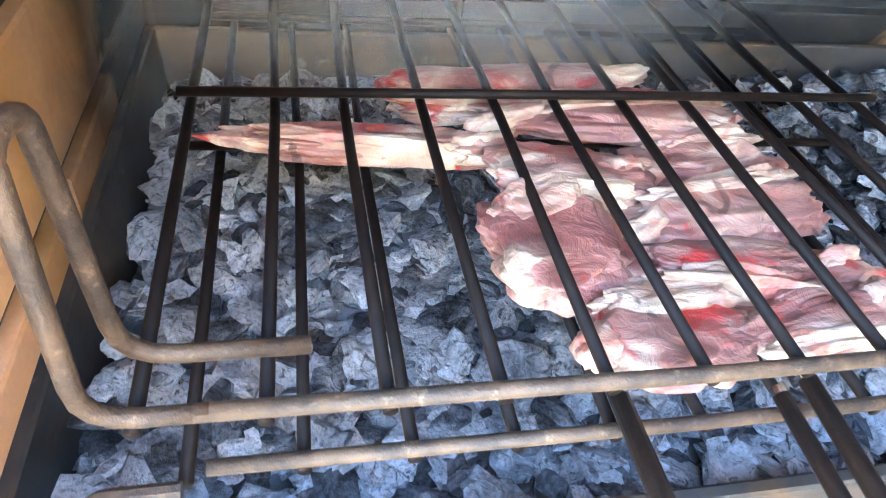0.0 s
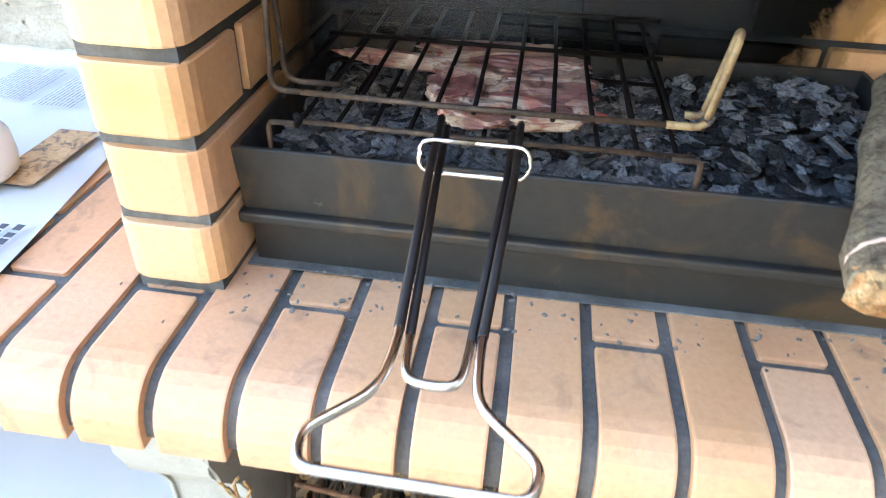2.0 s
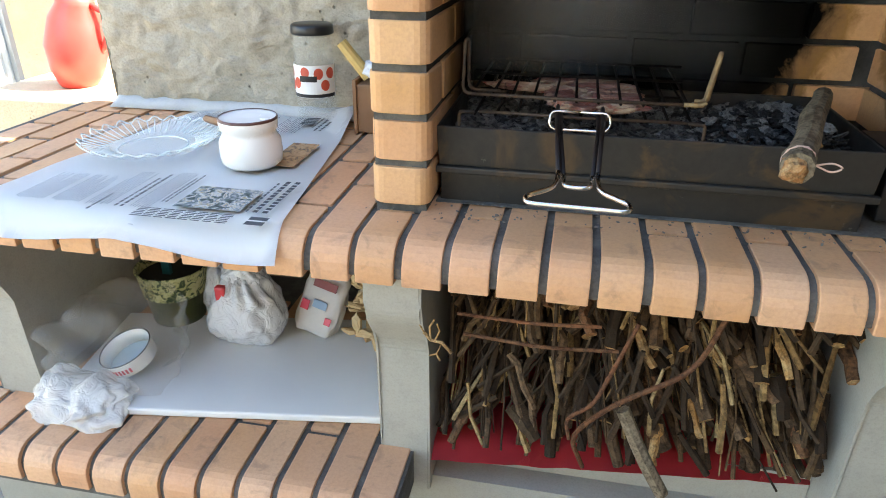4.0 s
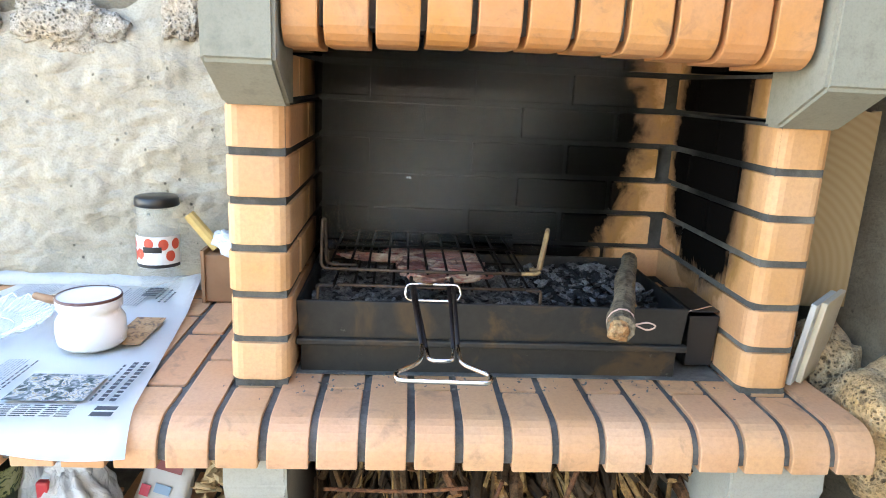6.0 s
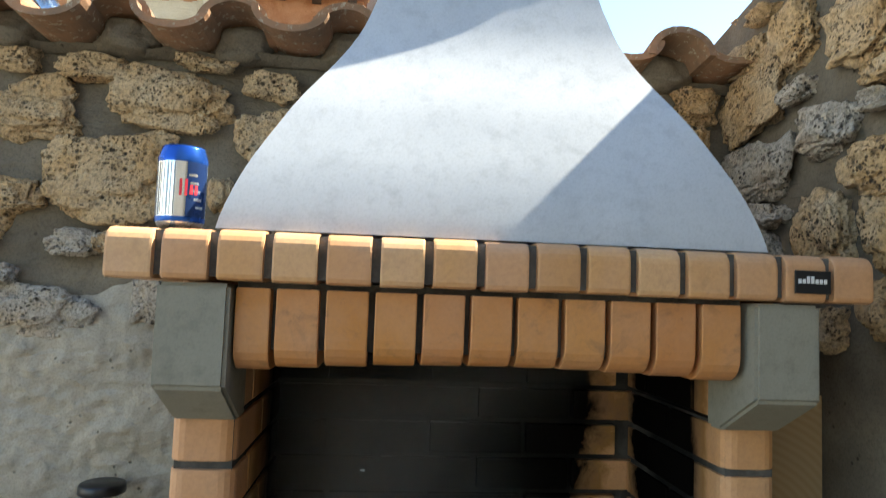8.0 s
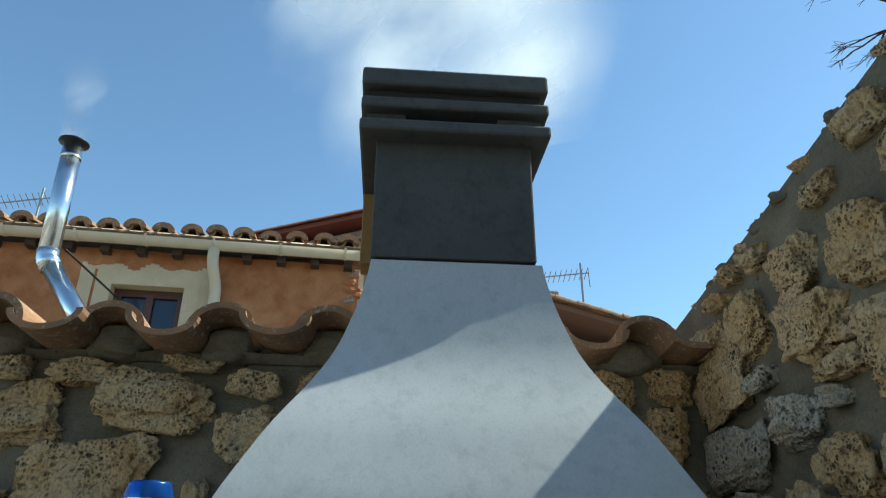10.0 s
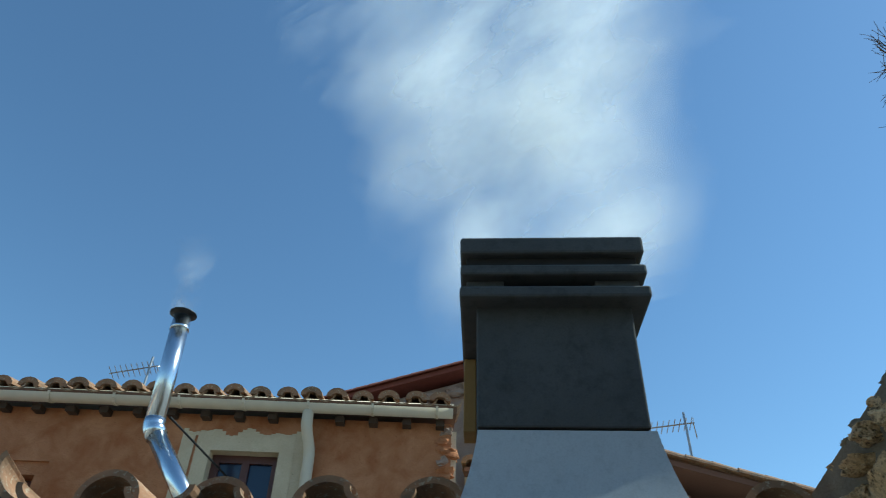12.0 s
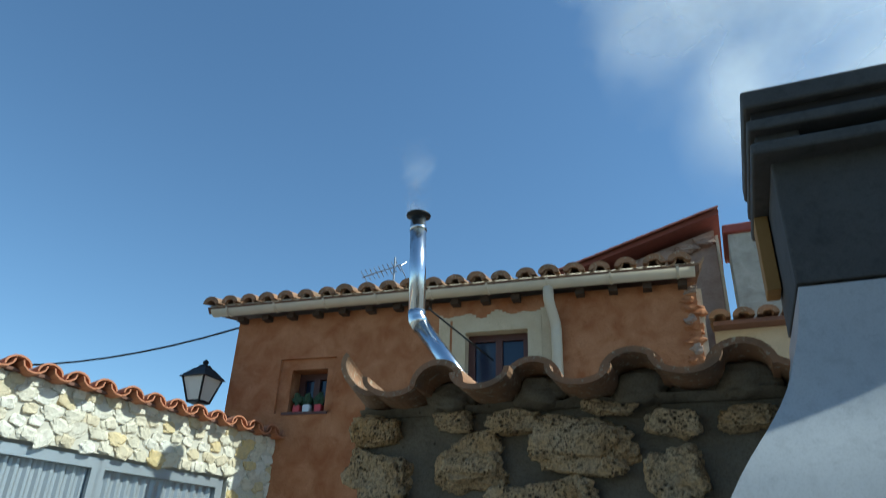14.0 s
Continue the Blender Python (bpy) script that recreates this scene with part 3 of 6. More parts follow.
RUST = rust_material("rusty wire", (0.018, 0.0095, 0.0050), (0.060, 0.033, 0.016))
TANRUST = rust_material("tan scorched wire", (0.26, 0.17, 0.07), (0.13, 0.075, 0.035))
CHROME = plain("worn chrome", (0.78, 0.76, 0.72), 0.22, 1.0, 0.15, 60, 0.05)
GALV = plain("shiny steel pipe", (0.74, 0.76, 0.79), 0.22, 1.0, 0.15, 9, 0.05)
PAPERW = plain("newsprint", (0.92, 0.91, 0.88), 0.9, 0, 0.06, 12, 0.1, 0.2)
INK = plain("grey newspaper print", (0.07, 0.072, 0.08), 0.9, 0, 0.4, 300, 0)
BLACKP = plain("black plastic", (0.015, 0.015, 0.016), 0.35, 0, 0.2, 40, 0.05)
WHITEP = plain("white plastic", (0.78, 0.78, 0.76), 0.45, 0, 0.12, 10, 0.05)
WHITEG = plain("white glazed salt", (0.80, 0.79, 0.77), 0.25, 0, 0.06, 20, 0.05)
REDP = plain("red plastic", (0.62, 0.05, 0.06), 0.4, 0, 0.3, 20, 0.05)
CREAM = plain("cream plastic gutter", (0.68, 0.575, 0.43), 0.5, 0, 0.3, 9, 0.1)
WOODY = plain("yellow wood", (0.62, 0.42, 0.14), 0.6, 0, 0.4, 60, 0.2)
BROWNC = plain("brown carton", (0.30, 0.15, 0.07), 0.75, 0, 0.5, 25, 0.1)
BLUEP = plain("blue can paint", (0.02, 0.10, 0.42), 0.25, 0.7, 0.1, 30, 0)
REDI = plain("red print", (0.55, 0.03, 0.05), 0.4, 0, 0.2, 30, 0)
WINWOOD = plain("dark red window wood", (0.10, 0.035, 0.025), 0.5, 0, 0.4, 60, 0.1)
PANE = plain("dark window glass", (0.012, 0.022, 0.05), 0.05, 0, 0.1, 5, 0, 0.6)
IRON = plain("black iron", (0.012, 0.012, 0.013), 0.5, 0.3, 0.2, 40, 0.05)
SHEET = plain("galvanised corrugated sheet", (0.42, 0.45, 0.47), 0.45, 0.6, 0.2, 6, 0.05)
FROST = plain("frosted lantern glass", (0.72, 0.70, 0.62), 0.4, 0, 0.1, 20, 0)
CLAYRED = plain("red glazed clay", (0.60, 0.06, 0.05), 0.35, 0, 0.25, 9, 0.1)
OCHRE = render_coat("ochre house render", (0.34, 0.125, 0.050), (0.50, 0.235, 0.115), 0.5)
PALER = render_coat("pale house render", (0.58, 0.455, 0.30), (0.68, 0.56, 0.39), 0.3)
DUSKY = render_coat("old brownish render", (0.30, 0.20, 0.15), (0.42, 0.31, 0.24), 0.4)


def thin_glass(name, alpha):
    """Glass so thin that it hardly bends the light."""
    m = Mat(name, 0.06, spec=0.8)
    m.colour((0.86, 0.90, 0.88))
    m.b.inputs["Alpha"].default_value = alpha
    return m.m


THIN = thin_glass("thick glass edge", 0.55)


def film_material(name, tint, alpha):
    """Thin crumpled plastic film."""
    m = Mat(name, 0.25)
    m.colour(tint)
    m.b.inputs["Alpha"].default_value = alpha
    m.bump(m.noise(26, 3, 0.5, 2.0), 0.7, 0.012)
    return m.m


FILM = film_material("clear crumpled film", (0.70, 0.70, 0.68), 0.12)
BAGW = film_material("whitish plastic bag", (0.66, 0.67, 0.70), 0.90)


def tile_material():
    m = Mat("old clay tile", 0.85, spec=0.25)
    c = m.ramp(m.island(), (0.0, (0.34, 0.13, 0.06)), (0.4, (0.38, 0.20, 0.105)), (0.7, (0.28, 0.15, 0.085)), (1.0, (0.42, 0.27, 0.16)))
    c = m.mix(m.ramp(m.noise(9, 5, 0.65), (0.40, 0.0), (0.62, 0.6)), c, (0.13, 0.10, 0.065))
    c = m.mix(m.ramp(m.noise(60, 4, 0.7), (0.56, 0.0), (0.66, 0.65)), c, (0.50, 0.46, 0.34))
    m.colour(c)
    m.bump(m.noise(70, 4, 0.7), 0.5, 0.004)
    return m.m


TILE = tile_material()


def ash_material(name, shift):
    m = Mat(name, 0.95, spec=0.2)
    f = m.math('ADD', m.math('MULTIPLY', m.island(), 0.6), m.math('SUBTRACT', m.noise(70, 4, 0.7, 1.0), 0.42 - shift))
    c = m.ramp(f, (0.12, (0.012, 0.012, 0.013)), (0.26, (0.060, 0.062, 0.068)), (0.42, (0.165, 0.168, 0.174)), (0.9, (0.35, 0.353, 0.357)))
    crack = m.ramp(m.noise(110, 5, 0.7, 2.0), (0.36, 0.9), (0.45, 0.0))
    c = m.mix(crack, c, (0.020, 0.020, 0.021))
    c = m.mix(m.ramp(m.noise(420, 3, 0.7), (0.38, 0.5), (0.52, 0.0)), c, (0.06, 0.06, 0.062))
    m.colour(c)
    m.bump(m.noise(140, 5, 0.7), 0.9, 0.003).bump(m.noise(420, 3, 0.7), 0.6, 0.0012)
    return m.m


ASH = ash_material("ashy charcoal", 0.07)
EMBER = ash_material("half-burnt charcoal", -0.20)


def meat_material(name, fat):
    """Raw flesh, or the pale fat along its edge."""
    m = Mat(name, 0.38, spec=0.4)
    s = m.noise(15, 4, 0.52, 1.6, (0.75, 1.6, 1.0))
    if fat:
        c = m.ramp(s, (0.36, (0.22, 0.115, 0.085)), (0.46, (0.29, 0.185, 0.135)), (0.54, (0.36, 0.265, 0.19)), (0.62, (0.46, 0.375, 0.28)))
        c = m.mix(m.ramp(m.noise(30, 4, 0.6, 1.0), (0.56, 0.0), (0.66, 0.7)), c, (0.34, 0.08, 0.06))
    else:
        c = m.ramp(s, (0.34, (0.115, 0.036, 0.030)), (0.44, (0.19, 0.078, 0.064)), (0.52, (0.245, 0.125, 0.098)), (0.58, (0.30, 0.18, 0.135)), (0.64, (0.46, 0.36, 0.27)))
        c = m.mix(m.ramp(m.noise(19, 5, 0.65, 1.2), (0.57, 0.0), (0.63, 0.9)), c, (0.30, 0.012, 0.012))
    fibre = m.noise(120, 3, 0.7, 0.5, (0.5, 1.4, 1.0))
    c = m.mix(m.ramp(fibre, (0.35, 0.35), (0.55, 0.0)), c, (0.16, 0.05, 0.04))
    # dark spots painted in as shaded gaps between the folds
    c = m.mix(m.ramp(m.noise(24, 3, 0.5, 2.0), (0.29, 0.8), (0.33, 0.0)), c, (0.06, 0.025, 0.02))
    m.colour(c)
    m.b.inputs["Subsurface Weight"].default_value = 0.04
    m.b.inputs["Subsurface Radius"].default_value = (0.006, 0.002, 0.0015)
    m.bump(m.noise(60, 5, 0.65, 1.5), 0.6, 0.004).bump(s, 0.8, 0.008)
    return m.m


MEAT = meat_material("raw meat", False)
FAT = meat_material("pale fat", True)


def bark_material(name, a, b, c3):
    m = Mat(name, 0.9, spec=0.2)
    c = m.ramp(m.rand(), (0.0, a), (0.45, tuple(v * 0.7 + w * 0.3 for v, w in zip(a, b))), (0.8, b), (1.0, (b[0] * 1.15, b[1] * 0.85, b[2] * 0.75)))
    c = m.mix(m.ramp(m.noise(34, 5, 0.65, 0.8), (0.45, 0.0), (0.65, 0.9)), c, c3)
    c = m.mix(m.ramp(m.noise(140, 3, 0.7), (0.35, 0.6), (0.55, 0.0)), c, (0.02, 0.016, 0.012))
    m.colour(c)
    m.bump(m.noise(120, 4, 0.7), 0.8, 0.004)
    return m.m


BARK = bark_material("grey brown bark", (0.026, 0.016, 0.010), (0.17, 0.105, 0.058), (0.030, 0.018, 0.010))
PALEBARK = bark_material("pale dry bark", (0.22, 0.17, 0.11), (0.28, 0.22, 0.15), (0.09, 0.065, 0.04))
SPLIT = bark_material("split pale wood", (0.46, 0.25, 0.09), (0.30, 0.17, 0.07), (0.52, 0.36, 0.18))


def grain_material():
    m = Mat("planed pine", 0.55, spec=0.3)
    w = m.n.new("ShaderNodeTexWave")
    w.wave_type, w.rings_direction = 'RINGS', 'Y'
    w.inputs["Scale"].default_value, w.inputs["Distortion"].default_value, w.inputs["Detail"].default_value = 22, 1.2, 3
    off = m.n.new("ShaderNodeVectorMath")
    off.operation = 'SUBTRACT'
    off.inputs[1].default_value = (0.86, 0.2, 1.0)
    m.link(m.pos, off.inputs[0])
    m.link(off.outputs[0], w.inputs["Vector"])
    m.colour(m.mix(m.math('MULTIPLY', w.outputs["Fac"], 0.6), (0.33, 0.22, 0.11), (0.40, 0.29, 0.16)))
    m.bump(w.outputs["Fac"], 0.2, 0.001)
    return m.m


PINE = grain_material()


def lump(w, d, h, seed, sub=2, rough=0.3, power=0.8):
    bm = bmesh.new()
    bmesh.ops.create_icosphere(bm, subdivisions=sub, radius=1)
    o = Vector((seed * 5.31, seed * 2.17, seed * 3.93))
    for v in bm.verts:
        c = v.co.copy()
        q = Vector([math.copysign(abs(t) ** power, t) for t in c])
        q *= 0.9 + noise.noise(c * 1.3 + o) * rough + noise.noise(c * 3.7 + o) * rough * 0.5
        v.co = Vector((q.x * w / 2, q.y * d / 2, q.z * h / 2))
    return bm


# ---- coping tiles on the wall ----
def half_tile(r0, r1, length, thick, up=True, sides=10, flat=0.8):
    """A tapered barrel tile along +y from the origin; up: arched, else a trough."""
    bm = bmesh.new()
    sgn = 1 if up else -1
    rings = []
    for y, r in ((0, r0), (length * 0.5, (r0 + r1) / 2), (length, r1)):
        outer = [(r * math.cos(math.pi * i / sides), y, sgn * r * flat * math.sin(math.pi * i / sides)) for i in range(sides + 1)]
        inner = [((r - thick) * math.cos(math.pi * i / sides), y, sgn * (r * flat - thick) * math.sin(math.pi * i / sides)) for i in range(sides, -1, -1)]
        rings.append(outer + inner)
    add_loft(bm, rings)
    return bm


coping = thing("tile_coping", (0, 0.6, 2.03), "row of old lichened clay tiles along the wall top", "roof tiles", kind="structure")
pan = to_mesh(half_tile(0.082, 0.072, 0.44, 0.015, False, 14, 0.64), "tile", TILE, False)
cover = to_mesh(half_tile(0.078, 0.064, 0.44, 0.016, True, 14, 0.88), "tile", TILE, False)
STEP = 0.2465
for i in range(-2, 5):
    x = -0.124 + STEP * i
    piece("tile", cover, coping, pose(x + rng.uniform(-0.008, 0.008), 0.405 + rng.uniform(-0.02, 0.02), 2.026 + rng.uniform(-0.008, 0.010), -5 + rng.uniform(-2, 2), rng.uniform(-5, 5), rng.uniform(-4, 4)))
    piece("tile", pan, coping, pose(x + STEP / 2 + rng.uniform(-0.006, 0.006), 0.398 + rng.uniform(-0.012, 0.012), 2.066 + rng.uniform(-0.006, 0.006), -4 + rng.uniform(-2, 2), rng.uniform(-4, 4), rng.uniform(-3, 3)))
    # cement that fills the hollow under the arched tile
    part("cement_fill", lump(0.16, 0.14, 0.10, 830 + i, 4, 0.25, 0.8), JOINTING, coping, m=pose(x, 0.545, 2.026), smooth=True)
piece("tile", pan, coping, pose(-0.755, 0.40, 2.062, -5, 6, 4))
piece("tile", pan, coping, pose(-0.838, 0.40, 2.085, -10, 46, 6))
bm = bmesh.new()
add_loft(bm, [[(x, 0.525, 1.985), (x, 0.503 + 0.022 * noise.noise(Vector((x * 9, 0, 0))), 2.004 + 0.012 * noise.noise(Vector((x * 14, 3, 0)))), (x, 0.60, 2.03), (x, 0.84, 2.05), (x, 0.84, 1.985)] for x in [-0.9 + 2.2 * i / 90 for i in range(91)]])
part("bedding", bm, JOINTING, coping)

# ---- charcoal tray ----
tray = thing("charcoal_tray", (0.346, 0.22, TOP), "two-tier blackened steel charcoal tray in the firebox", "tray")


def open_box(x0, x1, y0, y1, z0, z1, t, flare=0.0):
    bm = bmesh.new()
    f = flare
    outer0 = [(x0, y0, z0), (x1, y0, z0), (x1, y1, z0), (x0, y1, z0)]
    outer1 = [(x0 - f, y0 - f, z1), (x1 + f, y0 - f, z1), (x1 + f, y1 + f, z1), (x0 - f, y1 + f, z1)]
    inner1 = [(x0 - f + t, y0 - f + t, z1), (x1 + f - t, y0 - f + t, z1), (x1 + f - t, y1 + f - t, z1), (x0 - f + t, y1 + f - t, z1)]
    inner0 = [(x0 + t, y0 + t, z0 + t), (x1 - t, y0 + t, z0 + t), (x1 - t, y1 - t, z0 + t), (x0 + t, y1 - t, z0 + t)]
    add_loft(bm, [outer0, outer1, inner1, inner0])
    bmesh.ops.bevel(bm, geom=bm.edges[:], offset=0.0012, segments=1, affect='EDGES')
    return bm


part("upper_pan", open_box(0.024, 0.668, 0.056, 0.392, 0.913, 0.978, 0.006, 0.004), STEEL, tray)
part("lower_pan", open_box(0.026, 0.664, 0.062, 0.39, TOP + 0.001, 0.912, 0.004), STEEL, tray)
part("flange", box(0.020, 0.676, 0.046, 0.062, 0.902, 0.914, 0.003), STEEL, tray)

# ---- charcoal ----
bm = bmesh.new()
crng = random.Random(3)


def add_lump(bm, at, w, d, h, seed, sub=1):
    tmp = lump(w, d, h, seed, sub, 0.6, 0.75)
    m = pose(*at, crng.uniform(-35, 35), crng.uniform(-35, 35), crng.uniform(0, 360))
    vs = [bm.verts.new(m @ v.co) for v in tmp.verts]
    for f in tmp.faces:
        bm.faces.new([vs[v.index] for v in f.verts])
    tmp.free()


for i in range(2600):
    # flat flakes of ash, lying close
    x, y = crng.uniform(0.035, 0.43), crng.uniform(0.070, 0.386)
    rise = 0.006 * noise.noise(Vector((x * 9, y * 9, 0)))
    s = crng.choice((0.006, 0.009, 0.013, 0.018))
    add_lump(bm, (x, y, 0.943 + rise + crng.uniform(-0.006, 0.007)), s * crng.uniform(1.2, 1.9), s * 1.15, s * 0.36, i, 2 if s > 0.008 else 1)
solid("charcoal", bm, ASH, "bed of grey ash-covered burning charcoal in the tray", "charcoal", kind="stuff")
bm = bmesh.new()
for i in range(900):
    x, y = crng.uniform(0.42, 0.655), crng.uniform(0.070, 0.386)
    heap = 0.022 * max(0, 1 - abs(x - 0.58) / 0.14) * (y > 0.15) + 0.008 * noise.noise(Vector((x * 9, y * 9, 0)))
    s = crng.choice((0.006, 0.009, 0.013, 0.018))
    add_lump(bm, (x, y, 0.943 + heap + crng.uniform(-0.008, 0.009)), s * crng.uniform(1.2, 2.0), s, s * 0.45, i, 2)
solid("charcoal", bm, EMBER, "heap of half-burnt black and grey charcoal in the tray", "charcoal", kind="stuff")
bm = bmesh.new()
rows = []
for j in range(65):
    rows.append([(0.032 + 0.628 * i / 120, 0.064 + 0.32 * j / 64, 0.934 + 0.010 * math.exp(-((i - 24) / 16) ** 2 - ((j - 40) / 22) ** 2) + 0.006 * noise.noise(Vector((i * 0.3, j * 0.3, 1))) + 0.003 * noise.noise(Vector((i * 0.9, j * 0.9, 1)))) for i in range(121)])
add_loft(bm, rows, caps=False, closed=False)
bmesh.ops.solidify(bm, geom=bm.faces[:], thickness=0.008)
solid("ash_bed", bm, plain("grey ash", (0.24, 0.243, 0.25), 0.95, 0, 0.9, 90, 0.9), "loose grey ash on the tray floor", "ash", kind="stuff")
for i in range(46):
    x, y = (crng.uniform(0.07, 0.40), crng.uniform(0.09, 0.36)) if i < 24 else (crng.uniform(0.45, 0.64), crng.uniform(0.20, 0.36))
    w = crng.uniform(0.013, 0.024) if i < 24 else crng.uniform(0.012, 0.022)
    solid("charcoal_lump", lump(w * 1.3, w, w * 0.6, 500 + i, 3, 0.55, 0.65), ASH, "ash-white lump of charcoal in the tray", "charcoal", "lumps of charcoal",
          m=pose(x, y, 0.947 + (0.018 if i >= 24 else 0.0) + crng.uniform(-0.003, 0.004), crng.uniform(-30, 30), crng.uniform(-30, 30), crng.uniform(0, 360)))

# ---- grill basket ----
grill = thing("grill_basket", (0.238, 0.2, 1.0), "hinged wire grill basket clamped round the meat", "grill")
X0, X1, Y0, Y1 = 0.058, 0.417, 0.070, 0.362
for z, mat, r in ((1.027, WIRE, 0.0027), (1.000, WIRE, 0.0025)):
    lab = "upper_grid" if z > 1.01 else "lower_grid"
    grid = part(lab, tube([(X0 + 0.026, Y0, z), ((X0 + X1) / 2, Y0 - 0.001, z - 0.001), (X1, Y0, z)], r, 12), RUST, grill, smooth=True)
    part("back_rod", tube([(X0 + 0.006, Y1, z), (X1, Y1, z)], r, 10), WIRE, grid, smooth=True)
    for i in range(11):
        x = (0.069 if z > 1.01 else 0.078) + 0.0326 * i
        part("wire", tube([(x, Y0 - 0.002, z - 0.004), (x + 0.002 * math.sin(i * 2.1), (Y0 + Y1) / 2, z - 0.004), (x, Y1, z - 0.004)], 0.0022, 10), WIRE, grid, smooth=True)
    part("cross_wire", tube([(X0 + 0.006, 0.227, z + 0.001), (X1 - 0.014, 0.226, z + 0.001)], 0.0022, 10), WIRE, grid, smooth=True)
part("foot", tube(rounded([(0.114, 0.088, 1.029), (X0 + 0.007, 0.088, 1.029), (X0 + 0.005, 0.086, 1.106), (X0 + 0.002, 0.074, 1.106), (X0, 0.070, 1.027), (X0 + 0.03, 0.070, 1.027)], 0.014), 0.0027, 12), RUST, grill, "rusty upright wire foot", True)
part("foot", tube(rounded([(0.404, 0.088, 1.029), (X1 + 0.001, 0.088, 1.029), (X1 + 0.012, 0.090, 1.099), (X1 + 0.011, 0.080, 1.099), (X1, 0.070, 1.027), (X1 - 0.03, 0.070, 1.027)], 0.008), 0.0033, 12), TANRUST, grill, "rusty upright wire foot", True)
part("foot", tube(rounded([(0.09, 0.345, 1.029), (X0, 0.345, 1.029), (X0 + 0.003, 0.345, 1.10)], 0.008), 0.0027, 8), WIRE, grill)
part("foot", tube(rounded([(X0 + 0.02, 0.064, 1.0), (X0 - 0.004, 0.064, 1.0), (X0 - 0.004, 0.064, 0.975)], 0.006), 0.0026, 8), RUST, grill)
part("foot", tube(rounded([(X1 - 0.02, 0.064, 1.0), (X1 + 0.004, 0.064, 1.0), (X1 + 0.004, 0.064, 0.972)], 0.006), 0.0026, 8), RUST, grill)
handle = part("handle", tube(rounded([(0.205, 0.075, 1.014), (0.207, 0.0, 1.008), (0.218, -0.185, 0.994), (0.214, -0.215, 0.990), (0.183, -0.246, 0.989), (0.187, -0.266, 0.989), (0.296, -0.266, 0.987), (0.300, -0.247, 0.988), (0.266, -0.215, 0.989),
                                      (0.264, -0.185, 0.994), (0.272, 0.0, 1.008), (0.272, 0.075, 1.014)], 0.012), 0.0030, 12), CHROME, grill, "bright wire handle", True)
part("handle", tube(rounded([(0.210, 0.075, 1.006), (0.213, 0.0, 1.001), (0.224, -0.180, 0.990), (0.226, -0.205, 0.988), (0.256, -0.205, 0.988), (0.258, -0.180, 0.990), (0.266, 0.0, 1.001), (0.266, 0.075, 1.006)], 0.012), 0.0028, 12), CHROME, grill, "inner wire handle", True)
for pts, r in ((((0.2052, 0.072, 1.0138), (0.2073, 0.0, 1.008), (0.2172, -0.172, 0.9950)), 0.00325), (((0.2718, 0.072, 1.0138), (0.2718, 0.0, 1.008), (0.2645, -0.172, 0.9950)), 0.00325),
               (((0.2103, 0.072, 1.0058), (0.213, 0.0, 1.001), (0.2236, -0.172, 0.9905)), 0.0030), (((0.266, 0.072, 1.0058), (0.266, 0.0, 1.001), (0.2584, -0.172, 0.9905)), 0.0030)):
    part("sleeve", tube(pts, r, 12), GRIP, grill, "soot-black grip", True)
part("clamp_ring", tube(rounded([(0.239, 0.016, 1.021), (0.196, 0.016, 1.021), (0.196, 0.010, 0.996), (0.282, 0.010, 0.996), (0.282, 0.016, 1.021), (0.239, 0.016, 1.021)], 0.012), 0.0022, 12), CHROME, grill, "bright wire clamp ring", True)

# ---- meat ----
CHOPS = ((0.200, 0.266, 0.075, 0.117, -4), (0.260, 0.330, 0.083, 0.113, 8), (0.181, 0.238, 0.113, 0.170, 14), (0.226, 0.334, 0.111, 0.143, -5), (0.236, 0.338, 0.141, 0.176, 5),
         (0.190, 0.262, 0.166, 0.206, -7), (0.252, 0.338, 0.174, 0.213, 4), (0.080, 0.210, 0.203, 0.222, -4), (0.190, 0.338, 0.211, 0.243, -3), (0.150, 0.302, 0.241, 0.286, 3))
for i, (x0, x1, y0, y1, tilt) in enumerate(CHOPS):
    w, d = x1 - x0, y1 - y0
    cm = pose((x0 + x1) / 2, (y0 + y1) / 2, 1.0105 + 0.0016 * (i % 3 - 1), tilt * 0.5, -tilt * 0.25, tilt)
    chop = thing("lamb_chop", ((x0 + x1) / 2, (y0 + y1) / 2, 1.003), "raw lamb chop with pale fat edge in the grill basket", "meat", "chops in the grill basket")
    part("flesh", lump(w * 1.04, d * 1.04, 0.0165, 70 + i, 5, 0.34, 0.80), MEAT, chop, smooth=True, m=cm)
    side = -1 if i % 2 else 1
    part("fat", lump(w * 0.86, d * 0.42, 0.0150, 170 + i, 5, 0.40, 0.85), FAT, chop, "creamy strip of fat", True, m=cm @ pose(w * 0.05 * side, side * d * 0.34, 0.0022, side * 6, 0, side * 5))
    part("fat", lump(w * 0.30, d * 0.40, 0.0140, 270 + i, 4, 0.40, 0.85), FAT, chop, "creamy strip of fat", True, m=cm @ pose(-side * w * 0.38, -side * d * 0.12, 0.0020, 0, 0, 20))


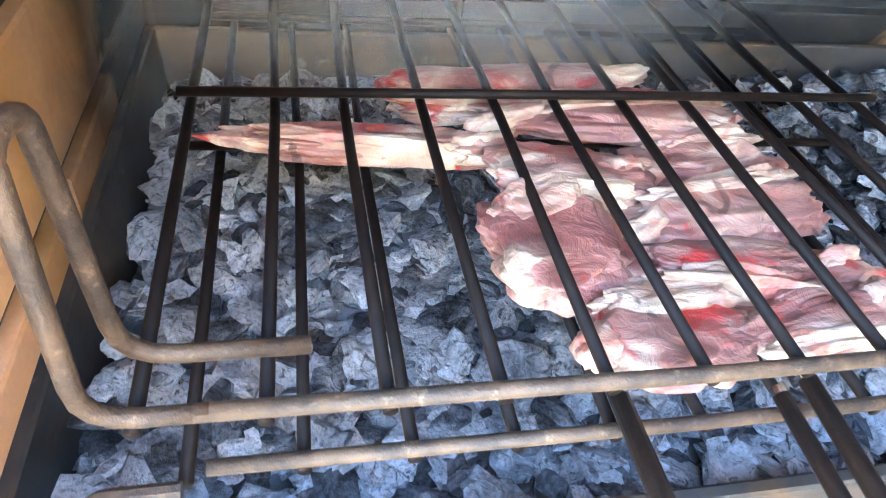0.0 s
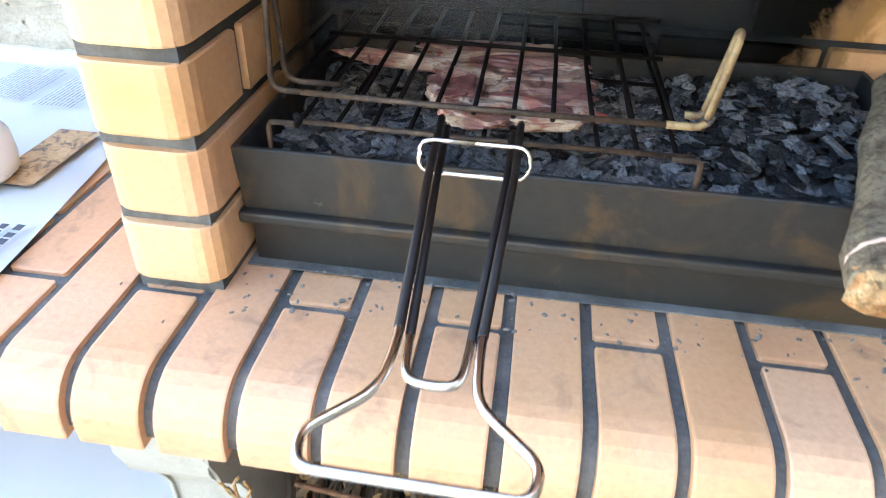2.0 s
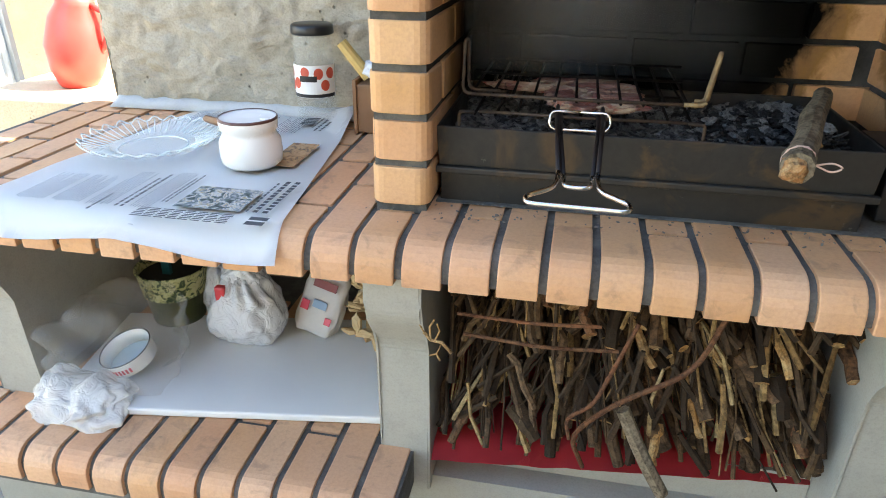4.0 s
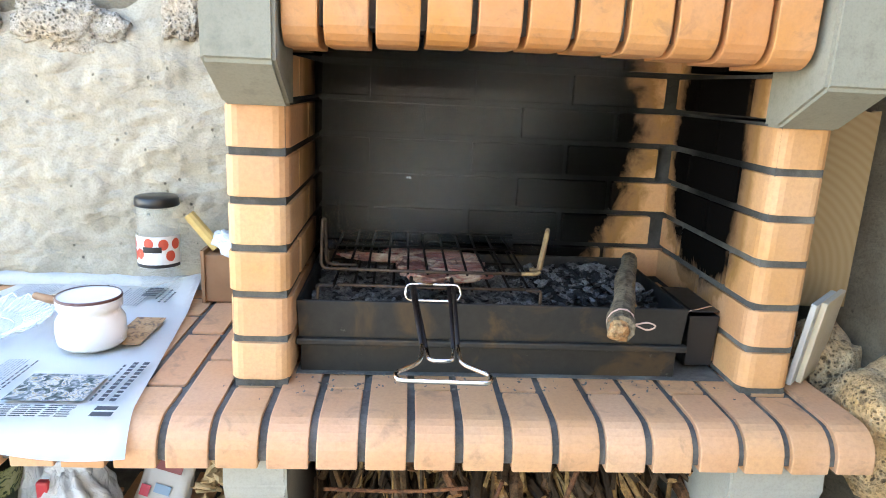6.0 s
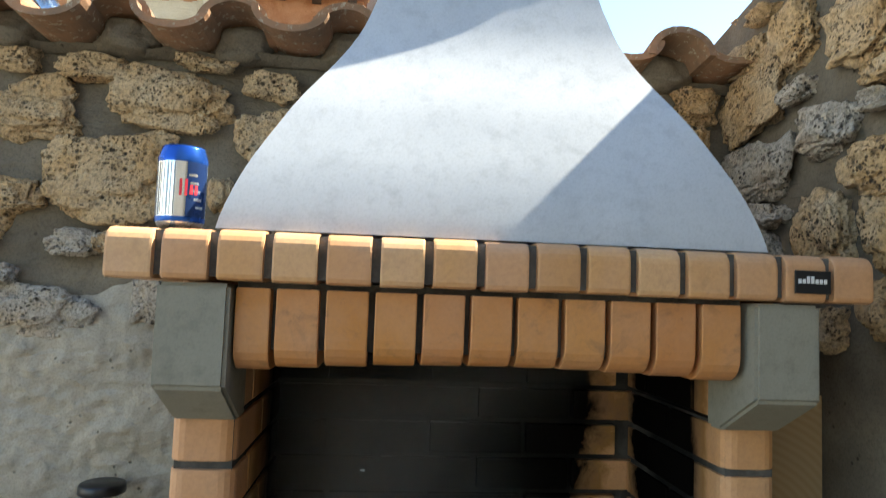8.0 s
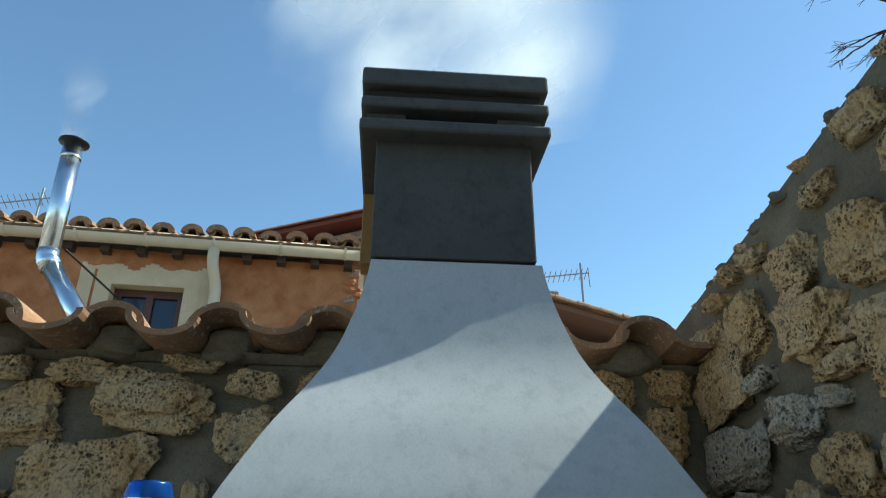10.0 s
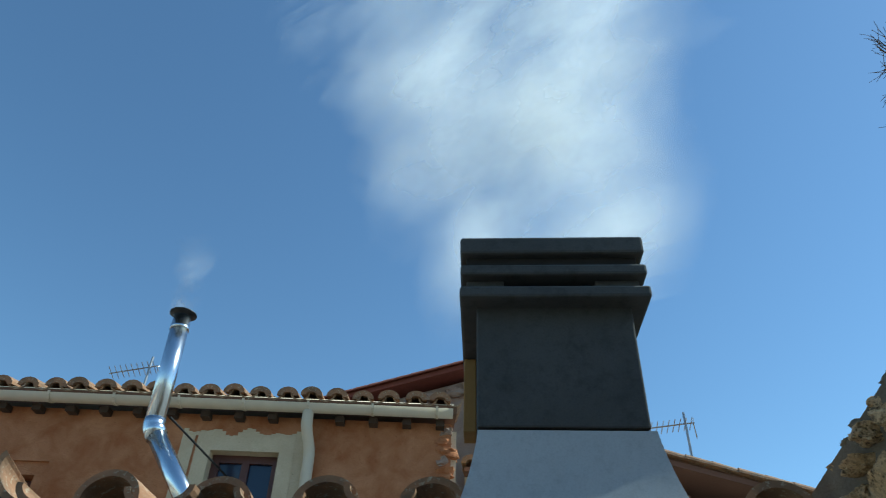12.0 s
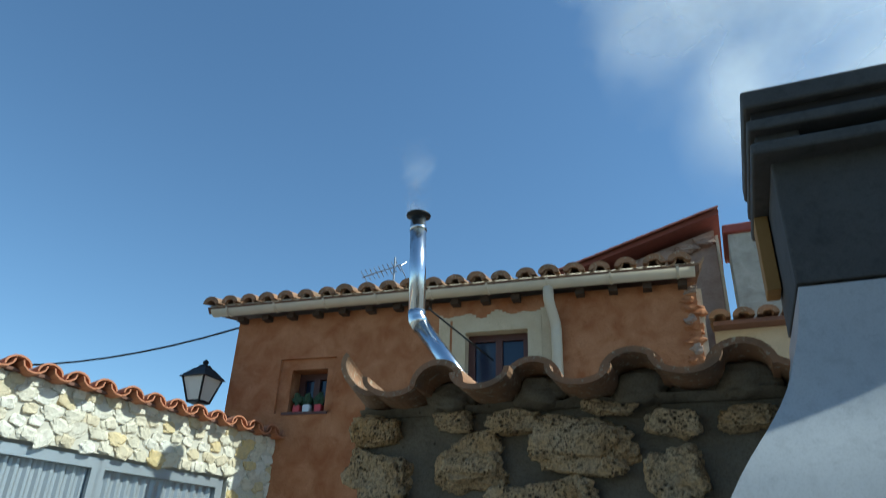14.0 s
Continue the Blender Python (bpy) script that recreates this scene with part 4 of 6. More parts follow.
# ---- stick lying across the tray ----
def stick(length, r, seed, bend=0.03, sides=9, n=7):
    o = Vector((seed * 3.3, seed * 1.7, 0))
    pts, rs = [], []
    for i in range(n):
        t = i / (n - 1)
        pts.append(((noise.noise(Vector((t * 2.2, 0, 0)) + o)) * bend, (t - 0.5) * length, (noise.noise(Vector((t * 2.2, 5, 0)) + o)) * bend))
        rs.append(r * (1.0 + 0.25 * noise.noise(Vector((t * 6, 9, 0)) + o)) * (1.08 - 0.25 * t))
    return tube(pts, rs, sides)


a, b = Vector((0.513, -0.070, 0.985)), Vector((0.629, 0.245, 1.012))
log = thing("log", (0.55, 0.05, 0.98), "short split branch tied with string across the tray edge", "log")
m = look((a + b) / 2, b) @ pose(0, 0, 0, -90, 0, 0)
part("branch", stick((b - a).length, 0.019, 3, 0.012, 10, 9), PALEBARK, log, m=m)
part("cut_end", lump(0.036, 0.03, 0.034, 5, 2, 0.4, 0.7), SPLIT, log, "pale split end", m=Matrix.Translation(a))
d = (b - a).normalized()
ring = [(a + d * 0.03) + Vector((0.021 * math.cos(t * 0.6), 0, 0.021 * math.sin(t * 0.6))) for t in range(12)]
part("string", tube(ring, 0.0016, 6), plain("pale string", (0.62, 0.42, 0.34), 0.8), log)
c = a + d * 0.03 + Vector((0.022, 0, -0.004))
part("string", tube(rounded([c, c + Vector((0.02, -0.004, 0.006)), c + Vector((0.034, -0.006, 0.0)), c + Vector((0.02, -0.004, -0.008)), c], 0.008), 0.0014, 6), plain("pale string loop", (0.62, 0.42, 0.34), 0.8), log)
part("chip", lump(0.035, 0.012, 0.012, 8, 2, 0.4), SPLIT, log, m=pose(0.565, 0.052, 0.985, 0, 8, 5))
# black metal box wedged beside the tray
bx = thing("black_box", (0.71, 0.16, TOP), "crumpled black metal box between tray and pillar", "box")
part("shell", open_box(0.694, 0.742, 0.09, 0.26, TOP + 0.012, 0.955, 0.003, 0.003), BLACKP, bx, m=None)
part("flap", box(0.70, 0.75, 0.10, 0.24, 0.958, 0.961), BLACKP, bx)
part("glint", tube([(0.690, 0.10, 0.958), (0.738, 0.11, 0.966)], 0.0018, 6), CHROME, bx)

# ---- newspaper ----
paper = thing("newspaper", (-0.45, 0.18, TOP), "open newspaper sheet spread on the worktop under plate and jar", "newspaper")


def sheet(corners, lift, seed, nx=30, ny=34):
    """A rippled sheet between four corners (front left, front right, back right, back left), draped over the front edge."""
    fl, fr, br, bl = [Vector((*c, 0)) for c in corners]
    bm = bmesh.new()
    rows = []
    for j in range(ny + 1):
        row = []
        for i in range(nx + 1):
            u, v = i / nx, j / ny
            p = (fl * (1 - u) + fr * u) * (1 - v) + (bl * (1 - u) + br * u) * v
            p.z = TOP + lift + 0.003 * abs(noise.noise(Vector((p.x * 7, p.y * 7, seed)))) + 0.003 * math.exp(-((u - 0.52) / 0.03) ** 2)
            p.z += 0.028 * max(0, u + v - 1.72) / 0.28 * (u > 0.6)
            if p.y < -0.085:
                e = -0.085 - p.y
                p.z -= e * e * 5.5 + 0.25 * e * (0.5 + 0.5 * math.sin(u * 9))
                p.y = -0.085 - e * 0.85
            row.append(p)
        rows.append(row)
    add_loft(bm, rows, caps=False, closed=False)
    bmesh.ops.solidify(bm, geom=bm.faces[:], thickness=0.0006)
    return bm


part("sheet", sheet(((-0.735, -0.155), (-0.180, -0.160), (-0.262, 0.515), (-0.655, 0.480)), 0.004, 1), PAPERW, paper, smooth=True)
part("sheet", sheet(((-0.700, -0.120), (-0.190, -0.140), (-0.268, 0.490), (-0.640, 0.490)), 0.002, 4), PAPERW, paper, smooth=True)


def printed(x0, x1, y0, y1, rows_n, turn=0.0, mat=INK, gap=0.45, ragged=True):
    bm = bmesh.new()
    h = (y1 - y0) / rows_n
    for k in range(rows_n):
        e = x1 - (rng.uniform(0, 0.25) * (x1 - x0) if ragged and rng.random() < 0.35 else 0)
        for s in range(int((e - x0) / 0.02) + 1):
            xa, xb = x0 + s * 0.02, min(e, x0 + s * 0.02 + rng.uniform(0.014, 0.019))
            if xb > xa:
                za = TOP + 0.0118
                ya = y0 + k * h
                vs = [bm.verts.new(p) for p in ((xa, ya, za), (xb, ya, za), (xb, ya + h * (1 - gap), za), (xa, ya + h * (1 - gap), za))]
                bm.faces.new(vs)
    return part("print", bm, mat, paper)


FAINTINK = plain("small newspaper print", (0.30, 0.305, 0.32), 0.9, 0, 0.5, 300, 0)
def column(x0, x1, y0, y1, rows_n, mat, gap=0.66):
    """Lines of print that run away from the worktop's edge, as short bars."""
    bm = bmesh.new()
    w = (x1 - x0) / rows_n
    for k in range(rows_n):
        y = y0 + rng.uniform(0, 0.006)
        e = y1 - (rng.uniform(0, 0.4) * (y1 - y0) if rng.random() < 0.25 else 0)
        while y < e:
            l = rng.uniform(0.006, 0.022)
            xa, xb, yb, z = x0 + k * w, x0 + k * w + w * (1 - gap), min(e, y + l), TOP + 0.0118
            bm.faces.new([bm.verts.new(p) for p in ((xa, y, z), (xb, y, z), (xb, yb, z), (xa, yb, z))])
            y += l + 0.003
    return part("print", bm, mat, paper)


for x0, x1, y0, y1, n in ((-0.645, -0.590, -0.10, 0.02, 11), (-0.580, -0.525, -0.10, 0.02, 11), (-0.515, -0.475, -0.10, 0.05, 8), (-0.440, -0.405, -0.10, 0.06, 7), (-0.62, -0.54, 0.36, 0.46, 14), (-0.50, -0.42, 0.34, 0.46, 14), (-0.40, -0.34, 0.33, 0.45, 10)):
    column(x0, x1, y0, y1, n, FAINTINK)
DARKINK = plain("dark headline ink", (0.07, 0.07, 0.08), 0.9)
printed(-0.42, -0.26, -0.128, -0.092, 6, gap=0.5)
for x, w, y0, y1, mt in ((-0.226, 0.009, -0.08, 0.06, DARKINK), (-0.242, 0.008, -0.08, 0.06, DARKINK), (-0.254, 0.004, -0.08, 0.05, INK), (-0.395, 0.003, -0.07, 0.06, INK), (-0.402, 0.003, -0.07, 0.04, INK),
                         (-0.455, 0.005, -0.10, 0.05, INK), (-0.465, 0.004, -0.10, 0.03, INK), (-0.235, 0.03, -0.125, -0.09, INK), (-0.50, 0.004, -0.12, -0.05, INK), (-0.30, 0.005, 0.36, 0.46, INK), (-0.312, 0.005, 0.36, 0.46, INK), (-0.324, 0.004, 0.38, 0.46, INK), (-0.36, 0.03, 0.40, 0.46, INK)):
    bm = bmesh.new()
    n = max(2, int((y1 - y0) / 0.012))
    for k in range(n):
        a0 = y0 + (y1 - y0) * k / n
        a1 = a0 + (y1 - y0) / n * rng.uniform(0.6, 0.85)
        bm.faces.new([bm.verts.new(p) for p in ((x, a0, TOP + 0.0118), (x + w, a0, TOP + 0.0118), (x + w, a1, TOP + 0.0118), (x, a1, TOP + 0.0118))])
    part("print", bm, mt, paper)


def picture_material(name, cols):
    m = Mat(name, 0.85)
    m.colour(m.ramp(m.noise(60, 4, 0.6, 1.2), *[(0.34 + 0.32 * i / (len(cols) - 1), c) for i, c in enumerate(cols)]))
    return m.m


for x0, x1, y0, y1, cols in ((-0.375, -0.262, -0.082, 0.008, [(0.02, 0.025, 0.03), (0.06, 0.09, 0.07), (0.16, 0.18, 0.20), (0.50, 0.49, 0.45), (0.33, 0.24, 0.10), (0.08, 0.16, 0.27)]),
                             (-0.318, -0.262, 0.13, 0.27, [(0.10, 0.08, 0.07), (0.42, 0.25, 0.12), (0.50, 0.33, 0.18)])):
    bm = bmesh.new()
    bm.faces.new([bm.verts.new(p) for p in ((x0, y0, TOP + 0.0116), (x1, y0, TOP + 0.0116), (x1, y1, TOP + 0.0116), (x0, y1, TOP + 0.0116))])
    part("photo", bm, picture_material("printed photo", cols), paper, "printed colour photo")

# ---- glass plate, salt jar, spoon ----
plate = thing("glass_plate", (-0.565, 0.17, TOP), "clear scalloped glass plate on the newspaper", "plate")
bm = bmesh.new()
sides = 144
prof = ((0.0, 0.006), (0.060, 0.006), (0.070, 0.009), (0.095, 0.016), (0.120, 0.026), (0.127, 0.029), (0.126, 0.025), (0.095, 0.011), (0.070, 0.004), (0.060, 0.001), (0.0, 0.001))
rings = []
for r, z in prof:
    ring = []
    for k in range(sides):
        a = 2 * math.pi * k / sides
        w = 1 + (0.030 * math.cos(24 * a) if r > 0.08 else 0)
        ring.append((-0.565 + max(r, 0.0005) * w * math.cos(a), 0.17 + max(r, 0.0005) * w * math.sin(a), TOP + 0.011 + z + (0.004 * math.cos(24 * a) if 0.08 < r else 0)))
    rings.append(ring)
add_loft(bm, rings, caps=False)
dish = part("dish", bm, thin_glass("thin pressed glass", 0.13), plate, smooth=True)
lip = [(-0.565 + 0.127 * (1 + 0.03 * math.cos(24 * a)) * math.cos(a), 0.17 + 0.127 * (1 + 0.03 * math.cos(24 * a)) * math.sin(a), TOP + 0.040 + 0.004 * math.cos(24 * a)) for a in [2 * math.pi * k / 144 for k in range(145)]]
part("rim", tube(lip, 0.0016, 6), THIN, plate, "scalloped glass rim", True).visible_shadow = False
part("foot_ring", tube([(-0.565 + 0.064 * math.cos(2 * math.pi * k / 48), 0.17 + 0.064 * math.sin(2 * math.pi * k / 48), TOP + 0.0185) for k in range(49)], 0.0016, 6), THIN, plate, "", True).visible_shadow = False
for k in range(48):
    a = 2 * math.pi * k / 48
    rib = part("rib", tube([(-0.565 + r * math.cos(a), 0.17 + r * math.sin(a), TOP + 0.012 + z) for r, z in ((0.078, 0.012), (0.100, 0.0195), (0.122, 0.0285))], 0.0012, 5), THIN, dish, smooth=True)
    rib.visible_shadow = False
dish.visible_shadow = False
salt = thing("salt_jar", (-0.342, 0.135, TOP), "squat white jar with brown rim line and salt", "jar")
prof = [(0.0, 0.0), (0.042, 0.0), (0.049, 0.006), (0.051, 0.020), (0.050, 0.042), (0.044, 0.052), (0.043, 0.058), (0.047, 0.062), (0.048, 0.078), (0.046, 0.080), (0.043, 0.0785), (0.030, 0.0775), (0.0, 0.077)]
bm = lathe([(max(r, 0.0003), z) for r, z in prof], 40)
part("bowl", bm, WHITEG, salt, smooth=True, m=pose(-0.342, 0.135, TOP + 0.0118) @ Matrix.Scale(1.1, 4))
part("rim_line", lathe([(0.0480, 0.0765), (0.0484, 0.078), (0.0470, 0.0812), (0.0455, 0.0806)], 40), plain("brown line", (0.10, 0.035, 0.03), 0.3), salt, smooth=True, m=pose(-0.342, 0.135, TOP + 0.0118) @ Matrix.Scale(1.1, 4))
spoon = thing("wooden_spoon", (-0.44, 0.22, TOP + 0.05), "brown wooden-handled tool resting on plate and jar", "spoon")
part("handle", tube([(-0.50, 0.262, TOP + 0.052), (-0.455, 0.228, TOP + 0.057), (-0.40, 0.19, TOP + 0.062)], [0.007, 0.008, 0.005], 8), plain("brown wood", (0.26, 0.13, 0.06), 0.6, 0, 0.5, 60), spoon, smooth=True)
part("blade", tube([(-0.46, 0.245, TOP + 0.060), (-0.39, 0.185, TOP + 0.072)], [0.002, 0.004], 6), CHROME, spoon)

# ---- glass jar with red label, black lid ----
jar = thing("glass_jar", (-0.335, 0.462, TOP), "tall empty glass jar with strawberry label and black lid", "jar")
jm = pose(-0.338, 0.462, TOP + 0.003) @ Matrix.Diagonal((1.1, 1.1, 1.15, 1))
prof = [(0.0003, 0.0), (0.034, 0.0), (0.040, 0.006), (0.041, 0.15), (0.036, 0.165), (0.036, 0.176), (0.033, 0.176), (0.033, 0.165), (0.038, 0.15), (0.037, 0.008), (0.0003, 0.006)]
body = part("body", lathe(prof, 36), thin_glass("thin jar glass", 0.05), jar, smooth=True, m=jm)
body.visible_shadow = False
part("lid", lathe([(0.0003, 0.186), (0.038, 0.186), (0.041, 0.183), (0.042, 0.170), (0.040, 0.168), (0.037, 0.169)], 36), BLACKP, jar, "black screw lid", True, m=jm)


def band(r, z0, z1, a0, a1, n=20):
    bm = bmesh.new()
    add_loft(bm, [[(r * math.cos(radians(a0 + (a1 - a0) * i / n)), r * math.sin(radians(a0 + (a1 - a0) * i / n)), z) for i in range(n + 1)] for z in (z0, z1)], caps=False, closed=False)
    return bm


lab = part("label", band(0.0416, 0.055, 0.115, 180, 355), plain("white label paper", (0.80, 0.78, 0.76), 0.6), jar, "white label with red fruit", m=jm)
for a, z in ((205, 0.10), (235, 0.082), (262, 0.102), (300, 0.10), (318, 0.078), (212, 0.078), (335, 0.1)):
    fruit = bmesh.new()
    add_loft(fruit, [[(0.0419 * math.cos(radians(a + 13 * f * math.cos(k * math.pi / 8))), 0.0419 * math.sin(radians(a + 13 * f * math.cos(k * math.pi / 8))), z + 0.0105 * f * math.sin(k * math.pi / 8)) for k in range(16)] for f in (1.0, 0.02)], caps=False)
    part("printed_fruit", fruit, plain("strawberry red", (0.58, 0.08, 0.04), 0.5), lab, m=jm)
part("label_strip", band(0.0420, 0.085, 0.096, 245, 295, 8), BLACKP, lab, m=jm)
part("label_strip", band(0.0420, 0.0555, 0.062, 185, 350, 14), BLACKP, lab, m=jm)

# carton, yellow stick and crumpled film behind the pillar
carton = thing("carton", (-0.16, 0.44, TOP), "brown printed carton standing against the wall", "carton")
part("panel", box(-0.225, -0.085, 0.40, 0.47, TOP + 0.002, TOP + 0.105, 0.002), BROWNC, carton)
part("edge_strip", box(-0.232, -0.224, 0.396, 0.474, TOP, TOP + 0.115, 0.001), BROWNC, carton)
part("foot", lathe([(0.0003, 0), (0.012, 0), (0.012, 0.016), (0.0003, 0.016)], 12), BLACKP, carton, m=pose(-0.10, 0.375, TOP))
tool = thing("wrapped_brush", (-0.2, 0.43, TOP + 0.13), "yellow wooden handle wrapped in clear crumpled plastic", "brush")
part("handle", tube([(-0.262, 0.43, TOP + 0.185), (-0.205, 0.43, TOP + 0.115)], [0.012, 0.013], 10), WOODY, tool)
part("wrapping", lump(0.10, 0.06, 0.055, 31, 4, 0.55, 0.9), BAGW, tool, smooth=True, m=pose(-0.16, 0.425, TOP + 0.125, 10, 20, 0))

# ---- low shelf: white panel, bags, pot, paper rim ----
board = solid("white_panel", box(-0.655, -0.004, 0.0, 0.345, 0.002, 0.018, 0.004), WHITEP, "large white plastic panel lying on the low shelf", "panel", m=pose(-0.068, 0.004, LOW, 0, 0, 8.5))
pot = thing("flower_pot", (-0.64, 0.27, LOW), "green patterned planter pot on the low shelf", "pot")
pm = pose(-0.645, 0.265, LOW + 0.018)


def leafy():
    m = Mat("leaf pattern", 0.45)
    m.colour(m.ramp(m.noise(60, 2, 0.5, 1.4), (0.42, (0.03, 0.06, 0.015)), (0.5, (0.42, 0.42, 0.18)), (0.62, (0.50, 0.48, 0.26))))
    return m.m


part("body", lathe([(0.0003, 0), (0.058, 0), (0.070, 0.075), (0.072, 0.075)], 36), plain("olive glaze", (0.10, 0.11, 0.02), 0.35), pot, smooth=True, m=pm)
part("pattern_band", lathe([(0.072, 0.072), (0.079, 0.130), (0.082, 0.132), (0.080, 0.135), (0.074, 0.130)], 36), leafy(), pot, "leaf-patterned band", True, m=pm)
part("soil", lathe([(0.0003, 0.112), (0.075, 0.112)], 24), plain("dark soil", (0.02, 0.016, 0.012), 0.95), pot, m=pm)
part("stake", box(-0.02, 0.0, -0.01, 0.0, 0.11, 0.19), plain("teal plastic", (0.01, 0.10, 0.12), 0.4), pot, m=pm)


def bag(name, at, w, d, h, seed, mat, label, knot=True):
    t = thing(name, at, label, "bag")
    bm = lump(w, d, h, seed, 5, 0.16, 0.75)
    for v in bm.verts:
        k = max(0, v.co.z / h + 0.1)
        q = 1 - 0.75 * k
        v.co.x *= q
        v.co.y *= q
        # folds gathered towards the knot
        a = math.atan2(v.co.y, v.co.x)
        v.co += v.normal * (0.007 * math.sin(a * 11 + 3 * noise.noise(v.co * 18)) * min(1, k * 2.2) + 0.004 * noise.noise(v.co * 38))
        v.co.z = max(v.co.z, -h * 0.42)
    part("body", bm, mat, t, smooth=True, m=pose(at[0], at[1], at[2] + h * 0.42))
    if knot:
        part("knot", lump(w * 0.4, d * 0.4, h * 0.3, seed + 3, 4, 0.6, 0.9), mat, t, smooth=True, m=pose(at[0], at[1], at[2] + h * 0.85))
    return t


bag("plastic_bag", (-0.44, 0.215, LOW + 0.018), 0.20, 0.15, 0.19, 5, BAGW, "knotted whitish plastic bag on the white panel")
bag("plastic_bag", (-0.535, 0.30, LOW + 0.018), 0.12, 0.12, 0.16, 9, BAGW, "slack greyish plastic bag behind the knotted one", False)
clip = thing("red_clip", (-0.475, 0.2, LOW + 0.13), "small red plastic clip on the bag", "clip")
part("clip_body", box(-0.485, -0.462, 0.165, 0.182, LOW + 0.118, LOW + 0.165, 0.004), REDP, clip)
sack = thing("paper_sack", (-0.29, 0.26, LOW + 0.018), "leaning grey-white paper sack with red marks", "sack")
sm = pose(-0.285, 0.275, LOW + 0.085, -28, 8, -14)
part("body", lump(0.12, 0.05, 0.16, 14, 4, 0.12, 0.55), plain("grey white paper", (0.58, 0.55, 0.53), 0.7, 0, 0.3, 30, 0.3), sack, smooth=True, m=sm)
for u, v, w, h, mt in ((-0.03, -0.01, 0.02, 0.022, REDI), (0.036, -0.03, 0.016, 0.016, REDI), (0.005, 0.045, 0.06, 0.018, plain("dull red bar", (0.25, 0.07, 0.07), 0.7)), (0.006, 0.0, 0.035, 0.018, plain("blue grey print", (0.25, 0.35, 0.48), 0.7))):
    part("print", box(u - w / 2, u + w / 2, -0.0275, -0.0262, v - h / 2, v + h / 2), mt, sack, m=sm)
peel = thing("onion_net", (-0.165, 0.27, LOW + 0.018), "crumpled bag of dry tan kindling scraps", "bag")
for i in range(26):
    part("scrap", lump(0.05, 0.03, 0.016, 200 + i, 2, 0.6), plain("tan scrap", (0.52, 0.37, 0.20), 0.8) if i == 0 else bpy.data.materials["tan scrap"], peel,
         m=pose(-0.165 + rng.uniform(-0.045, 0.045), 0.255 + rng.uniform(-0.04, 0.04), LOW + 0.03 + 0.006 * i, rng.uniform(-60, 60), rng.uniform(-60, 60), rng.uniform(0, 180)))
rim = thing("tin_ring", (-0.62, 0.06, LOW + 0.02), "short white tin ring with red lettering bars", "tin")
rm = pose(-0.618, 0.046, LOW + 0.046, 16, -12, 0)
part("wall", lathe([(0.050, 0.0), (0.053, 0.032), (0.0535, 0.034), (0.0515, 0.034), (0.048, 0.0), (0.050, 0.0)], 36), WHITEP, rim, smooth=True, m=rm)
part("rim_edge", lathe([(0.0530, 0.033), (0.0545, 0.0345), (0.0530, 0.036), (0.0515, 0.0345), (0.0530, 0.033)], 36), BLACKP, rim, smooth=True, m=rm)
part("inside", lathe([(0.0003, 0.002), (0.048, 0.002)], 30), plain("pale blue lining", (0.45, 0.58, 0.64), 0.5), rim, m=rm)
for k in range(7):
    part("letter_bar", band(0.0535, 0.010, 0.022, 252 + k * 8, 257 + k * 8, 3), REDI, rim, m=rm)
part("emblem", band(0.0536, 0.008, 0.026, 226, 240, 4), REDI, rim, m=rm)
bm = lump(0.30, 0.26, 0.20, 77, 5, 0.4, 0.85)
for v in bm.verts:
    v.co += v.normal * 0.010 * noise.noise(v.co * 40)
    v.co.z = max(v.co.z, -0.062)
solid("film_bag", bm, FILM, "large clear crumpled plastic bag round the tin ring", "bag", smooth=True, m=pose(-0.655, 0.065, LOW + 0.085))
bm = lump(0.24, 0.14, 0.05, 79, 5, 0.3, 0.85)
for v in bm.verts:
    v.co.z += 0.012 * math.sin(v.co.x * 70 + 5 * noise.noise(v.co * 14)) * (0.4 + abs(v.co.y) * 8)
solid("film_bag", bm, film_material("milky film", (0.8, 0.78, 0.74), 0.6), "milky crumpled plastic film hanging over the shelf front", "bag", smooth=True, m=pose(-0.66, -0.065, LOW + 0.025, 18, 0, -10))

# ---- firewood under the barbecue ----
bm = bmesh.new()
rows = []
for j in range(15):
    rows.append([(0.034 + 0.662 * i / 30, -0.052 + 0.075 * i / 30 + 0.42 * j / 14, 0.408 + 0.005 * noise.noise(Vector((i * 0.5, j * 0.5, 3))) - (0.022 if j == 0 else 0.004 if j == 1 else 0)) for i in range(31)])
add_loft(bm, rows, caps=False, closed=False)
bmesh.ops.solidify(bm, geom=bm.faces[:], thickness=0.0015)
solid("red_sheet", bm, REDP, "red plastic sheet under the firewood", "sheet", smooth=True)
part("firewood_floor", box(0.032, 0.698, 0.03, 0.45, 0.3185, 0.400), CONCRETE, bbq)
frng = random.Random(11)
kinds = [to_mesh(stick(0.40, r, 20 + i, 0.03 if r < 0.009 else 0.015, 8, 8), "stick", BARK, False) for i, r in enumerate((0.0032, 0.004, 0.005, 0.007, 0.009, 0.0105, 0.0125, 0.0155))]
for k in kinds:
    k.materials.append(SPLIT)
    for p in k.polygons:
        if len(p.vertices) > 4:
            p.material_index = 1
